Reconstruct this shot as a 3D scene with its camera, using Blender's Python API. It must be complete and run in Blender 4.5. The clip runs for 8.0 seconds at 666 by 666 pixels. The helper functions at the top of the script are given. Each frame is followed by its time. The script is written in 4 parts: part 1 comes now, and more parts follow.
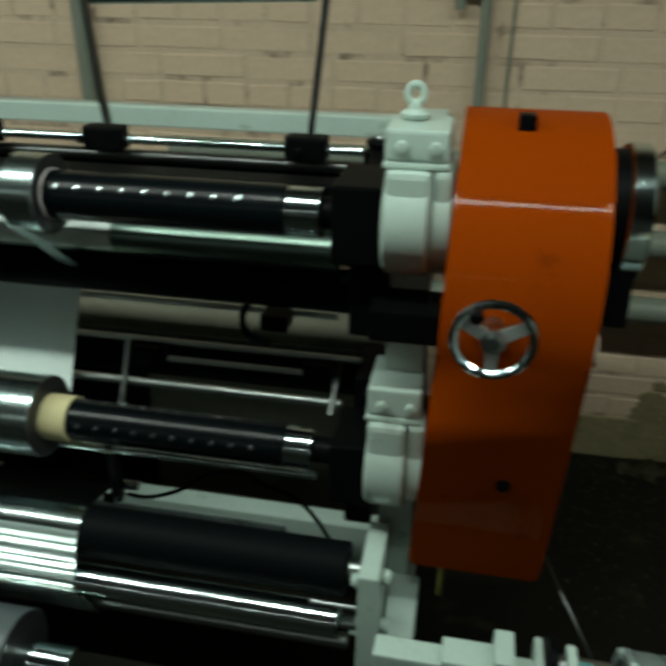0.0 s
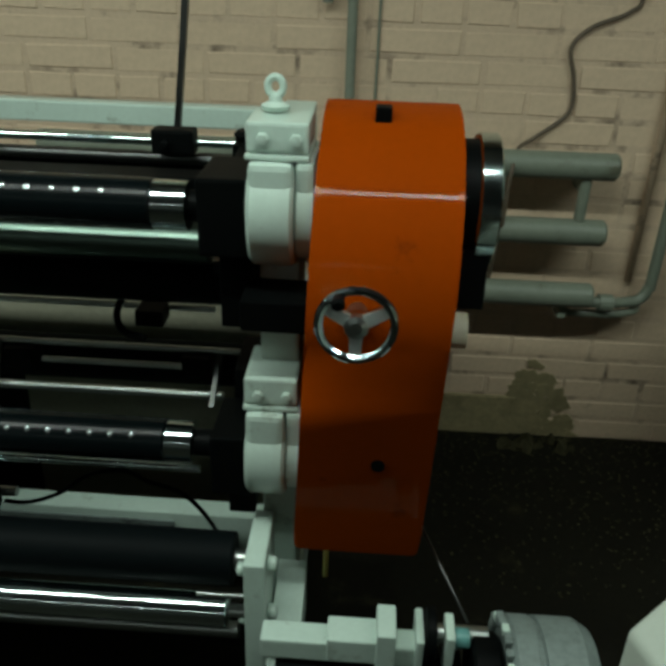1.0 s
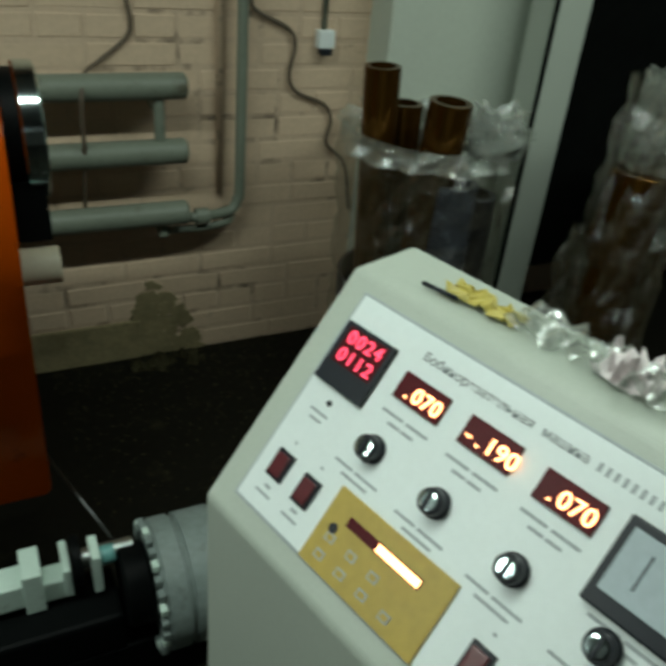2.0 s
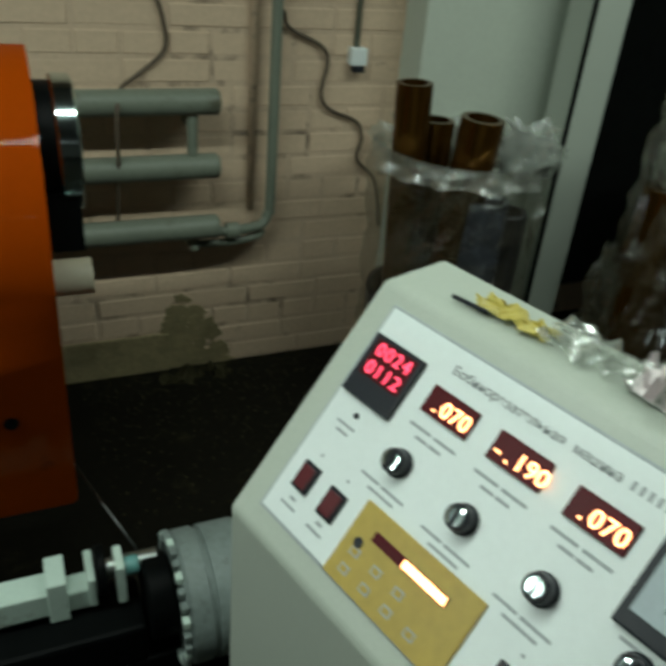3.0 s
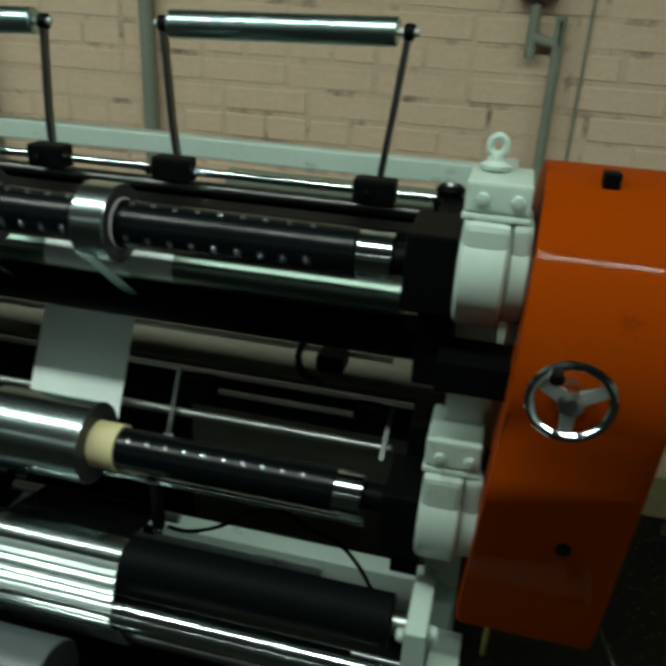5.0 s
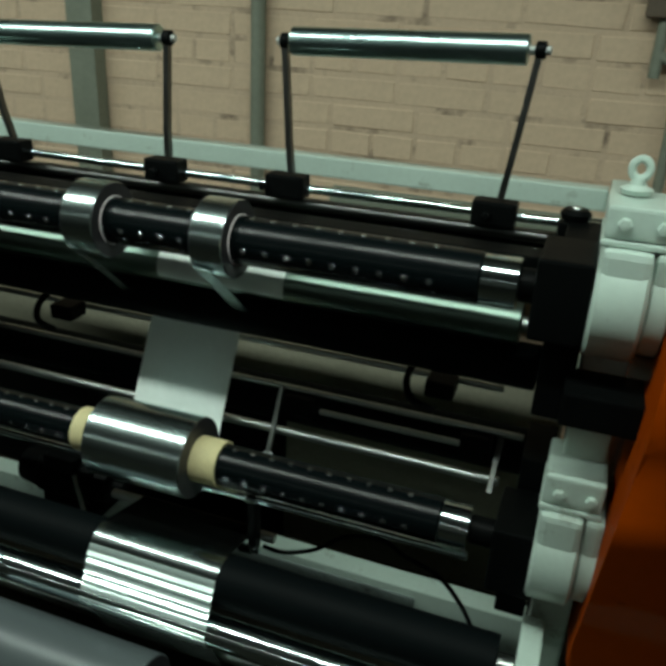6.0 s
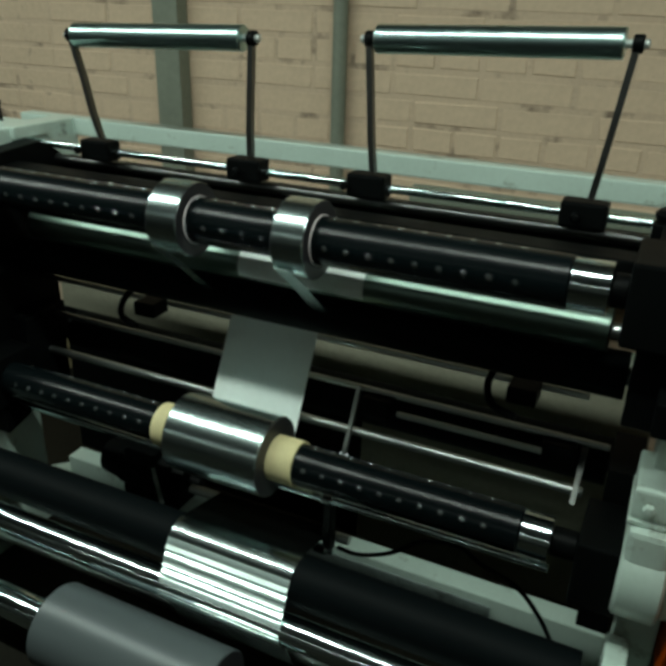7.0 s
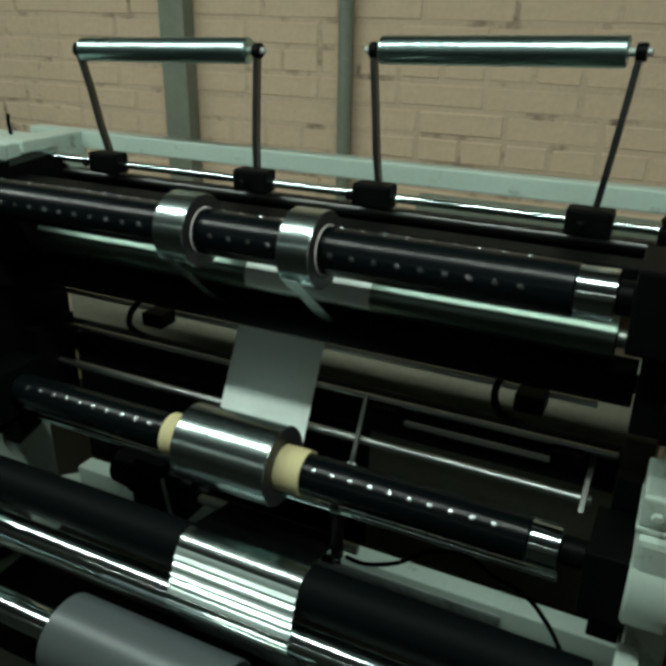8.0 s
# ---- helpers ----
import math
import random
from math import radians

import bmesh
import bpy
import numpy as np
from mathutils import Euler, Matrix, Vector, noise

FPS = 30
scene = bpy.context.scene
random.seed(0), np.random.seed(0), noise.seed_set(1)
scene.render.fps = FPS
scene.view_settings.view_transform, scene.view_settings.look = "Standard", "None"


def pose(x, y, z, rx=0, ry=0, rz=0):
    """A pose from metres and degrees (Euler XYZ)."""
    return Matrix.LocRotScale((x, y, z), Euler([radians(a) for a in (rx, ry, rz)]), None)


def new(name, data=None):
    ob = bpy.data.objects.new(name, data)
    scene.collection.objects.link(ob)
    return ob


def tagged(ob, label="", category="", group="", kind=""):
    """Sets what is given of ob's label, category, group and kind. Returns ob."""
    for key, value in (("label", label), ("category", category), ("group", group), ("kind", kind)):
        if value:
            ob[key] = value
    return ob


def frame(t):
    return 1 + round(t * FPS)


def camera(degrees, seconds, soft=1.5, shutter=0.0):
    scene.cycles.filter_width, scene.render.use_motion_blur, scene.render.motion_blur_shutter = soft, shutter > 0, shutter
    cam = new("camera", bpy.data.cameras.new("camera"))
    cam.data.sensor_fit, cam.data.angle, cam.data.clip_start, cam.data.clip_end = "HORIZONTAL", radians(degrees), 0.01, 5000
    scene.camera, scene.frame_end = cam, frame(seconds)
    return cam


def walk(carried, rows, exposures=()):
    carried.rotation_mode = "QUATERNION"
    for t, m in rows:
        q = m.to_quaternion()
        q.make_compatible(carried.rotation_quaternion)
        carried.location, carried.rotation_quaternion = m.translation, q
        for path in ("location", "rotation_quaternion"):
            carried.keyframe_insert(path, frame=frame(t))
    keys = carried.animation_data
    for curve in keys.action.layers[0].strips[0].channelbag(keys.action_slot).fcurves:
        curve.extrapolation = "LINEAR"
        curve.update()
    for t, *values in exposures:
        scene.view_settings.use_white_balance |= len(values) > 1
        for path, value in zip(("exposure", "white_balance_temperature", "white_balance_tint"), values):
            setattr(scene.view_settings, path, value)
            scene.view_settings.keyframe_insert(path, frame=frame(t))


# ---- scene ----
cam = camera(48.26, 8.0, soft=4.0, shutter=0.45)
ROWS = [
    (0.0, 0.137, 0.022, 1.486, 11.09, -26.97, -0.50),
    (0.5, 0.170, 0.006, 1.493, 3.25, -27.12, -2.27),
    (1.0, 0.193, 0.009, 1.493, 3.33, -27.45, -1.81),
    (1.3, 0.227, -0.026, 1.487, -4.99, -28.75, -1.68),
    (1.5, 0.257, -0.039, 1.504, -12.57, -30.63, -2.17),
    (1.7, 0.286, -0.063, 1.513, -18.58, -30.98, -3.39),
    (2.00, 0.304, -0.080, 1.517, -24.68, -31.34, -4.81),
    (2.30, 0.315, -0.094, 1.518, -27.17, -31.42, -5.65),
    (2.55, 0.318, -0.098, 1.517, -26.89, -31.23, -5.79),
    (2.8, 0.313, -0.091, 1.513, -24.86, -30.75, -5.29),
    (3.0, 0.304, -0.079, 1.509, -22.37, -30.19, -4.54),
    (3.5, 0.245, -0.054, 1.514, -12.12, -28.07, -5.46),
    (3.8, 0.218, -0.038, 1.499, -4.60, -26.41, -4.84),
    (4.0, 0.202, -0.017, 1.497, 0.80, -26.19, -4.54),
    (4.5, 0.113, 0.018, 1.492, 9.67, -26.29, -3.67),
    (4.8, 0.077, 0.023, 1.491, 12.55, -25.44, -3.75),
    (5.0, 0.055, 0.036, 1.500, 14.05, -24.81, -2.90),
    (5.2, 0.026, 0.035, 1.508, 15.66, -24.62, -2.45),
    (6.3, -0.041, 0.055, 1.487, 21.88, -23.59, -2.44),
    (6.5, -0.045, 0.056, 1.490, 23.55, -23.92, -1.79),
    (7.0, -0.056, 0.062, 1.494, 25.38, -24.32, -1.49),
    (7.5, -0.045, 0.069, 1.494, 26.10, -24.03, -0.91),
    (8.0, -0.049, 0.061, 1.496, 25.89, -23.61, -0.84),
]
walk(cam, [(t, pose(x, y, z, 90 + pitch, roll, yaw)) for t, x, y, z, yaw, pitch, roll in ROWS])

# ---- world and lamps ----
world = bpy.data.worlds.new("world")
world.use_nodes = True
scene.world = world
world.node_tree.nodes["Background"].inputs[0].default_value = (0.55, 0.6, 0.6, 1)
world.node_tree.nodes["Background"].inputs[1].default_value = 0.0015
CEIL = 3.1
LAMPS = [(-5.2, -5.0, 3.0, 5.0), (-3.5, -5.0, 3.0, 5.0), (-1.8, -5.0, 3.0, 5.0), (-0.1, -5.0, 3.0, 5.0), (-3.4, 0.59, 2.5, 23.5), (-1.8, 0.59, 2.5, 23.5), (-0.16, 0.59, 2.5, 22.0), (2.1, 0.59, 2.5, 22.5)]   # x, y, z, watts of the hanging tubes


# ---- materials ----
def mat(name, col, rough=0.5, metal=0.0, var=0.15, scale=8.0, bump=0.1, fine=120.0, dirt=None, coat=0.0, stretch=(1, 1, 1), spec=0.5):
    """A procedural surface: base colour varied at two scales, with bump and optional stains."""
    m = bpy.data.materials.new(name)
    m.use_nodes = True
    nt = m.node_tree
    b = nt.nodes["Principled BSDF"]
    tc = nt.nodes.new("ShaderNodeTexCoord")
    mp = nt.nodes.new("ShaderNodeMapping")
    mp.inputs["Scale"].default_value = stretch
    nt.links.new(tc.outputs["Object"], mp.inputs[0])
    n1, n2 = nt.nodes.new("ShaderNodeTexNoise"), nt.nodes.new("ShaderNodeTexNoise")
    n1.inputs["Scale"].default_value, n1.inputs["Detail"].default_value = scale, 5
    n2.inputs["Scale"].default_value, n2.inputs["Detail"].default_value = fine, 3
    nt.links.new(mp.outputs[0], n1.inputs["Vector"])
    nt.links.new(mp.outputs[0], n2.inputs["Vector"])
    add = nt.nodes.new("ShaderNodeMath")
    add.operation = "ADD"
    nt.links.new(n1.outputs[0], add.inputs[0])
    nt.links.new(n2.outputs[0], add.inputs[1])
    rp = nt.nodes.new("ShaderNodeMapRange")
    rp.inputs["From Min"].default_value, rp.inputs["From Max"].default_value = 0.6, 1.4
    rp.inputs["To Min"].default_value, rp.inputs["To Max"].default_value = 1 - var, 1 + var
    nt.links.new(add.outputs[0], rp.inputs[0])
    mul = nt.nodes.new("ShaderNodeVectorMath")
    mul.operation = "SCALE"
    mul.inputs[0].default_value = col
    nt.links.new(rp.outputs[0], mul.inputs["Scale"])
    out = mul.outputs[0]
    if dirt:
        dcol, amount, dscale = dirt
        n3 = nt.nodes.new("ShaderNodeTexNoise")
        n3.inputs["Scale"].default_value, n3.inputs["Detail"].default_value, n3.inputs["Roughness"].default_value = dscale, 8, 0.65
        nt.links.new(mp.outputs[0], n3.inputs["Vector"])
        r3 = nt.nodes.new("ShaderNodeMapRange")
        r3.inputs["From Min"].default_value, r3.inputs["From Max"].default_value = 0.62 - 0.2 * amount, 0.72
        nt.links.new(n3.outputs[0], r3.inputs[0])
        mx = nt.nodes.new("ShaderNodeMix")
        mx.data_type = "RGBA"
        nt.links.new(r3.outputs[0], mx.inputs[0])
        nt.links.new(out, mx.inputs[6])
        mx.inputs[7].default_value = (*dcol, 1)
        out = mx.outputs[2]
    nt.links.new(out, b.inputs["Base Color"])
    rr = nt.nodes.new("ShaderNodeMapRange")
    rr.inputs["To Min"].default_value, rr.inputs["To Max"].default_value = max(rough - 0.12 * rough, 0.02), min(rough * 1.25, 1)
    nt.links.new(n1.outputs[0], rr.inputs[0])
    nt.links.new(rr.outputs[0], b.inputs["Roughness"])
    b.inputs["Metallic"].default_value = metal
    b.inputs["Coat Weight"].default_value = coat
    b.inputs["Specular IOR Level"].default_value = spec
    b.inputs["Coat Roughness"].default_value = 0.05
    if bump:
        bp = nt.nodes.new("ShaderNodeBump")
        bp.inputs["Strength"].default_value, bp.inputs["Distance"].default_value = bump, 0.002
        nt.links.new(add.outputs[0], bp.inputs["Height"])
        nt.links.new(bp.outputs[0], b.inputs["Normal"])
    return m


def glow(name, col, strength):
    m = bpy.data.materials.new(name)
    m.use_nodes = True
    b = m.node_tree.nodes["Principled BSDF"]
    b.inputs["Base Color"].default_value = (*col, 1)
    b.inputs["Emission Color"].default_value = (*col, 1)
    b.inputs["Emission Strength"].default_value = strength
    return m


def clear(name, col, rough=0.12, gloss=0.1, haze=0.04):
    """Thin wrapping film: see-through, with glints on its creases and a little milky haze."""
    m = bpy.data.materials.new(name)
    m.use_nodes = True
    nt = m.node_tree
    nt.nodes.remove(nt.nodes["Principled BSDF"])
    tr, gl, df = nt.nodes.new("ShaderNodeBsdfTransparent"), nt.nodes.new("ShaderNodeBsdfGlossy"), nt.nodes.new("ShaderNodeBsdfDiffuse")
    gl.inputs["Roughness"].default_value = rough
    gl.inputs["Color"].default_value = (0.9, 0.95, 0.92, 1)
    df.inputs["Color"].default_value = (*col, 1)
    tc, nz, bp = nt.nodes.new("ShaderNodeTexCoord"), nt.nodes.new("ShaderNodeTexNoise"), nt.nodes.new("ShaderNodeBump")
    nz.inputs["Scale"].default_value, nz.inputs["Detail"].default_value, nz.inputs["Distortion"].default_value = 26, 3, 1.5
    bp.inputs["Strength"].default_value, bp.inputs["Distance"].default_value = 0.9, 0.012
    nt.links.new(tc.outputs["Object"], nz.inputs["Vector"])
    nt.links.new(nz.outputs[0], bp.inputs["Height"])
    nt.links.new(bp.outputs[0], gl.inputs["Normal"])
    m1, m2 = nt.nodes.new("ShaderNodeMixShader"), nt.nodes.new("ShaderNodeMixShader")
    m1.inputs[0].default_value, m2.inputs[0].default_value = haze, gloss
    nt.links.new(tr.outputs[0], m1.inputs[1])
    nt.links.new(df.outputs[0], m1.inputs[2])
    nt.links.new(m1.outputs[0], m2.inputs[1])
    nt.links.new(gl.outputs[0], m2.inputs[2])
    nt.links.new(m2.outputs[0], nt.nodes["Material Output"].inputs["Surface"])
    return m


M_BRICK = mat("painted_brick", (0.585, 0.443, 0.31), 0.7, 0, 0.12, 3, 0.6, 60, ((0.2, 0.15, 0.11), 0.06, 9))
M_MORTAR = mat("painted_mortar", (0.548, 0.415, 0.296), 0.8, 0, 0.12, 6, 0.6, 80, ((0.10, 0.07, 0.05), 0.38, 7))
M_COVER = mat("olive_grey_cover_paint", (0.26, 0.255, 0.19), 0.6, 0, 0.15, 5, 0.2, 60)
M_PLINTH = mat("stained_plinth", (0.24, 0.20, 0.105), 0.85, 0, 0.25, 8, 0.6, 60, ((0.13, 0.105, 0.05), 0.7, 9))
# base colour set close to black, with sparse olive patches
M_FLOOR = mat("near_black_concrete", (0.007, 0.0066, 0.004), 0.6, 0, 0.4, 3, 0.35, 50, ((0.034, 0.031, 0.016), 0.12, 4), spec=0.1)
M_PLASTER = mat("grey_plaster", (0.13, 0.13, 0.12), 0.8, 0, 0.08, 3, 0.3, 50)
M_WHITE = mat("pale_green_machine_paint", (0.47, 0.585, 0.52), 0.32, 0, 0.06, 6, 0.12, 90, ((0.22, 0.24, 0.2), 0.1, 12), coat=0.35)
M_ORANGE = mat("orange_gloss_paint", (0.25, 0.036, 0.0004), 0.6, 0, 0.05, 4, 0.04, 60, ((0.11, 0.014, 0.002), 0.05, 7), coat=0.08, spec=0.01)
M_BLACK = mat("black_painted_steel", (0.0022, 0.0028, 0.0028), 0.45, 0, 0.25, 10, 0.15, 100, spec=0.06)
M_RUBBER = mat("black_rubber", (0.002, 0.004, 0.0045), 0.24, 0, 0.2, 6, 0.12, 140, stretch=(0.25, 1, 1), spec=0.22)
M_MATTE = mat("matte_black_rubber", (0.0022, 0.0038, 0.0042), 0.55, 0, 0.25, 6, 0.12, 140, stretch=(0.25, 1, 1), spec=0.06)
M_CHROME = mat("chrome", (0.70, 0.84, 0.84), 0.11, 1, 0.06, 6, 0.05, 160, stretch=(0.2, 1, 1))
M_DARKSTEEL = mat("dark_steel", (0.12, 0.125, 0.12), 0.34, 1, 0.15, 12, 0.1, 200)
M_STEEL = mat("brushed_steel", (0.42, 0.46, 0.44), 0.3, 1, 0.12, 12, 0.1, 200)
M_ALU = mat("anodised_roller", (0.40, 0.56, 0.54), 0.26, 1, 0.1, 8, 0.06, 160, stretch=(0.2, 1, 1))
M_BUTTON = mat("dark_steel_button", (0.38, 0.42, 0.42), 0.24, 1, 0.05, 10, 0)
M_SATIN = mat("satin_roller", (0.17, 0.235, 0.20), 0.34, 1, 0.08, 8, 0.06, 160, stretch=(0.2, 1, 1))
M_FILM = mat("metallised_film", (0.54, 0.66, 0.65), 0.2, 1, 0.05, 5, 0.1, 40, stretch=(0.12, 1, 1))
# same web in two tones: its bright and dark reflections are in the colour
M_FILM_LIT = mat("film_bright_reflection", (0.76, 0.92, 0.88), 0.25, 0.7, 0.05, 5, 0.1, 40, stretch=(0.12, 1, 1))
M_FILM_DIM = mat("film_dark_reflection", (0.30, 0.36, 0.35), 0.2, 1, 0.1, 5, 0.1, 40, stretch=(0.12, 1, 1))
M_WEB = mat("white_film_web", (0.80, 0.88, 0.84), 0.28, 0, 0.04, 5, 0.05, 60)
M_EDGE = mat("film_roll_edge", (0.02, 0.02, 0.022), 0.4, 0, 0.3, 30, 0.1, 200)
M_CARD = mat("cardboard_core", (0.62, 0.55, 0.30), 0.7, 0, 0.1, 20, 0.2, 150)
M_TUBE = mat("grey_green_oil_paint", (0.165, 0.19, 0.148), 0.42, 0, 0.12, 7, 0.2, 70, ((0.09, 0.09, 0.06), 0.15, 10))
M_POST = mat("green_grey_post_paint", (0.18, 0.20, 0.155), 0.55, 0, 0.15, 6, 0.2, 60)
M_CONSOLE = mat("light_grey_console_paint", (0.43, 0.475, 0.41), 0.4, 0, 0.04, 6, 0.15, 150)
M_PILASTER = mat("pale_green_wall_paint", (0.52, 0.575, 0.49), 0.55, 0, 0.05, 3, 0.2, 60)
M_PANEL = mat("white_panel_laminate", (0.74, 0.80, 0.79), 0.4, 0, 0.03, 5, 0.03, 120)
M_INK = mat("grey_print", (0.36, 0.40, 0.41), 0.6, 0, 0.1, 40, 0)
M_TEXT = mat("dark_grey_print", (0.16, 0.18, 0.19), 0.6, 0, 0.1, 40, 0)
M_PLASTIC = mat("dark_plastic", (0.014, 0.017, 0.022), 0.35, 0, 0.1, 20, 0.05, spec=0.3)
# dark red window; its base colour also holds some glow of the digits
M_SMOKE = mat("glow_tinted_window", (0.075, 0.005, 0.008), 0.4, 0, 0.1, 20, 0, spec=0.15)
M_RED = glow("red_digits", (1.0, 0.06, 0.12), 2.6)
M_AMBER = glow("orange_digits", (1.0, 0.42, 0.17), 6.0)
M_CAST = mat("cast_alloy", (0.5, 0.54, 0.52), 0.5, 0.7, 0.1, 20, 0.1)
M_PARENT = mat("grey_parent_film", (0.085, 0.103, 0.106), 0.36, 0.1, 0.08, 6, 0.08, 40, stretch=(0.15, 1, 1))
M_SWITCH = mat("dark_red_rocker", (0.09, 0.006, 0.010), 0.3, 0, 0.2, 20, 0)
M_BRASS = mat("ochre_membrane_plate", (0.42, 0.30, 0.055), 0.45, 0, 0.12, 14, 0.05, 90)
M_DIAL = mat("meter_glass_face", (0.45, 0.52, 0.55), 0.1, 0, 0.08, 8, 0)
M_LAMPGLOW = glow("fluorescent_tube", (0.90, 1.0, 0.93), 1.0)
M_GOLD = mat("amber_film_roll", (0.11, 0.048, 0.006), 0.2, 0.8, 0.3, 10, 0.1, 60, stretch=(1, 1, 0.2))
M_BAG = clear("clear_wrap", (0.20, 0.17, 0.10), 0.14, 0.07, 0.05)
M_BAGRIM = clear("crumpled_wrap", (0.50, 0.52, 0.46), 0.16, 0.22, 0.14)
M_CABLE = mat("brown_cable", (0.10, 0.075, 0.05), 0.6, 0, 0.1, 30, 0)
M_PAPER = mat("paper_scrap", (0.72, 0.66, 0.66), 0.7, 0, 0.06, 20, 0.2)
M_TAPE = mat("yellow_tape", (0.50, 0.42, 0.10), 0.45, 0, 0.1, 20, 0.2)
M_GREY = mat("grey_cast_housing", (0.15, 0.185, 0.175), 0.5, 0, 0.25, 14, 0.4, 80, ((0.05, 0.055, 0.05), 0.25, 18))
M_BLUE = mat("blue_grey_rolls", (0.012, 0.015, 0.024), 0.3, 0.3, 0.3, 12, 0.2)
M_DUST = mat("olive_dust", (0.032, 0.029, 0.014), 0.9, 0, 0.5, 30, 0.5, 90, spec=0.1)
M_CREAM = mat("cream_plastic", (0.60, 0.58, 0.44), 0.45, 0, 0.05, 10, 0.05)
M_TEAL = mat("teal_nut", (0.10, 0.26, 0.25), 0.35, 0, 0.1, 20, 0.1)
M_SLATE = mat("slate_blue_wrap", (0.05, 0.062, 0.085), 0.25, 0.2, 0.5, 14, 0.4, 40)
# near-black stands in for the darkness inside the opening
M_DARKROOM = mat("unlit_opening", (0.004, 0.0048, 0.0042), 0.8, 0, 0.3, 4, 0.4, 30, spec=0.03)


# ---- mesh helpers (world metres; part() moves them into their thing's space) ----
def box(bm, x0, x1, y0, y1, z0, z1, bevel=0.0):
    r = bmesh.ops.create_cube(bm, size=1, matrix=Matrix.Translation(((x0 + x1) / 2, (y0 + y1) / 2, (z0 + z1) / 2)) @ Matrix.Diagonal((x1 - x0, y1 - y0, z1 - z0, 1)))
    if bevel:
        es = list({e for v in r["verts"] for e in v.link_edges})
        bmesh.ops.bevel(bm, geom=es, offset=bevel, segments=2, affect="EDGES", profile=0.6)
    return bm


def lathe(bm, prof, origin, axis="x", seg=40):
    """A body of revolution: prof is (along, radius); axis x, y or z through origin."""
    rings = []
    o = Vector(origin)
    for a, r in prof:
        ring = []
        for i in range(seg):
            c, s = math.cos(2 * math.pi * i / seg) * r, math.sin(2 * math.pi * i / seg) * r
            p = {"x": (a, c, s), "y": (c, a, s), "z": (c, s, a)}[axis]
            ring.append(bm.verts.new(o + Vector(p)))
        rings.append(ring)
    for r0, r1 in zip(rings, rings[1:]):
        for i in range(seg):
            f = bm.faces.new((r0[i], r0[(i + 1) % seg], r1[(i + 1) % seg], r1[i]))
            f.smooth = True
    for ring in (rings[0], rings[-1]):
        try:
            bm.faces.new(ring)
        except ValueError:
            pass
    return bm


def rod(bm, x0, x1, y, z, r, bevel=0.002, seg=32):
    b = min(bevel, r * 0.4)
    return lathe(bm, [(x0, r - b), (x0 + b, r), (x1 - b, r), (x1, r - b)], (0, y, z), "x", seg)


def hollow(bm, x0, x1, y, z, r_in, r_out, seg=40):
    return lathe(bm, [(x0, r_in), (x0, r_out), (x1, r_out), (x1, r_in), (x0, r_in)], (0, y, z), "x", seg)


def prism(bm, prof, x0, x1, bevel=0.0, smooth=False):
    """A (y, z) outline drawn out along x."""
    lo = [bm.verts.new((x0, y, z)) for y, z in prof]
    hi = [bm.verts.new((x1, y, z)) for y, z in prof]
    n = len(prof)
    sides = [bm.faces.new((lo[i], lo[(i + 1) % n], hi[(i + 1) % n], hi[i])) for i in range(n)]
    for f in sides:
        f.smooth = smooth
    caps = [bm.faces.new(lo), bm.faces.new(hi)]
    if bevel:
        es = list({e for f in caps for e in f.edges})
        bmesh.ops.bevel(bm, geom=es, offset=bevel, segments=3, affect="EDGES", profile=0.5)
    return bm


def sheet(bm, prof, x0, x1, thick=0.0006, cuts=1, wave=0.0):
    """A thin film that follows (y, z) points, from x0 to x1, with a real thickness."""
    cols = []
    for j in range(cuts + 1):
        x = x0 + (x1 - x0) * j / cuts
        top, low = [], []
        for i, (y, z) in enumerate(prof):
            a, b = prof[max(i - 1, 0)], prof[min(i + 1, len(prof) - 1)]
            t = Vector((0, b[0] - a[0], b[1] - a[1])).normalized()
            nrm = Vector((0, -t.z, t.y))
            w = wave * noise.noise(Vector((x * 6, y * 22, z * 22)))
            top.append(bm.verts.new(Vector((x, y, z)) + nrm * (thick + w)))
            low.append(bm.verts.new(Vector((x, y, z)) + nrm * w))
        cols.append(top + low[::-1])
    for c0, c1 in zip(cols, cols[1:]):
        n = len(c0)
        for i in range(n):
            f = bm.faces.new((c0[i], c0[(i + 1) % n], c1[(i + 1) % n], c1[i]))
            f.smooth = True
    for c in (cols[0], cols[-1]):
        n = len(c)
        for i in range(n // 2 - 1):
            bm.faces.new((c[i], c[i + 1], c[n - 2 - i], c[n - 1 - i]))
    return bm


def smooth_path(pts, steps=6):
    """Catmull-Rom points through pts."""
    pts = [Vector(p) for p in pts]
    if len(pts) < 3:
        return pts
    out = []
    for i in range(len(pts) - 1):
        p0, p1, p2, p3 = pts[max(i - 1, 0)], pts[i], pts[i + 1], pts[min(i + 2, len(pts) - 1)]
        for k in range(steps):
            t = k / steps
            out.append(0.5 * (2 * p1 + (p2 - p0) * t + (2 * p0 - 5 * p1 + 4 * p2 - p3) * t * t + (3 * p1 - p0 - 3 * p2 + p3) * t ** 3))
    return out + [pts[-1]]


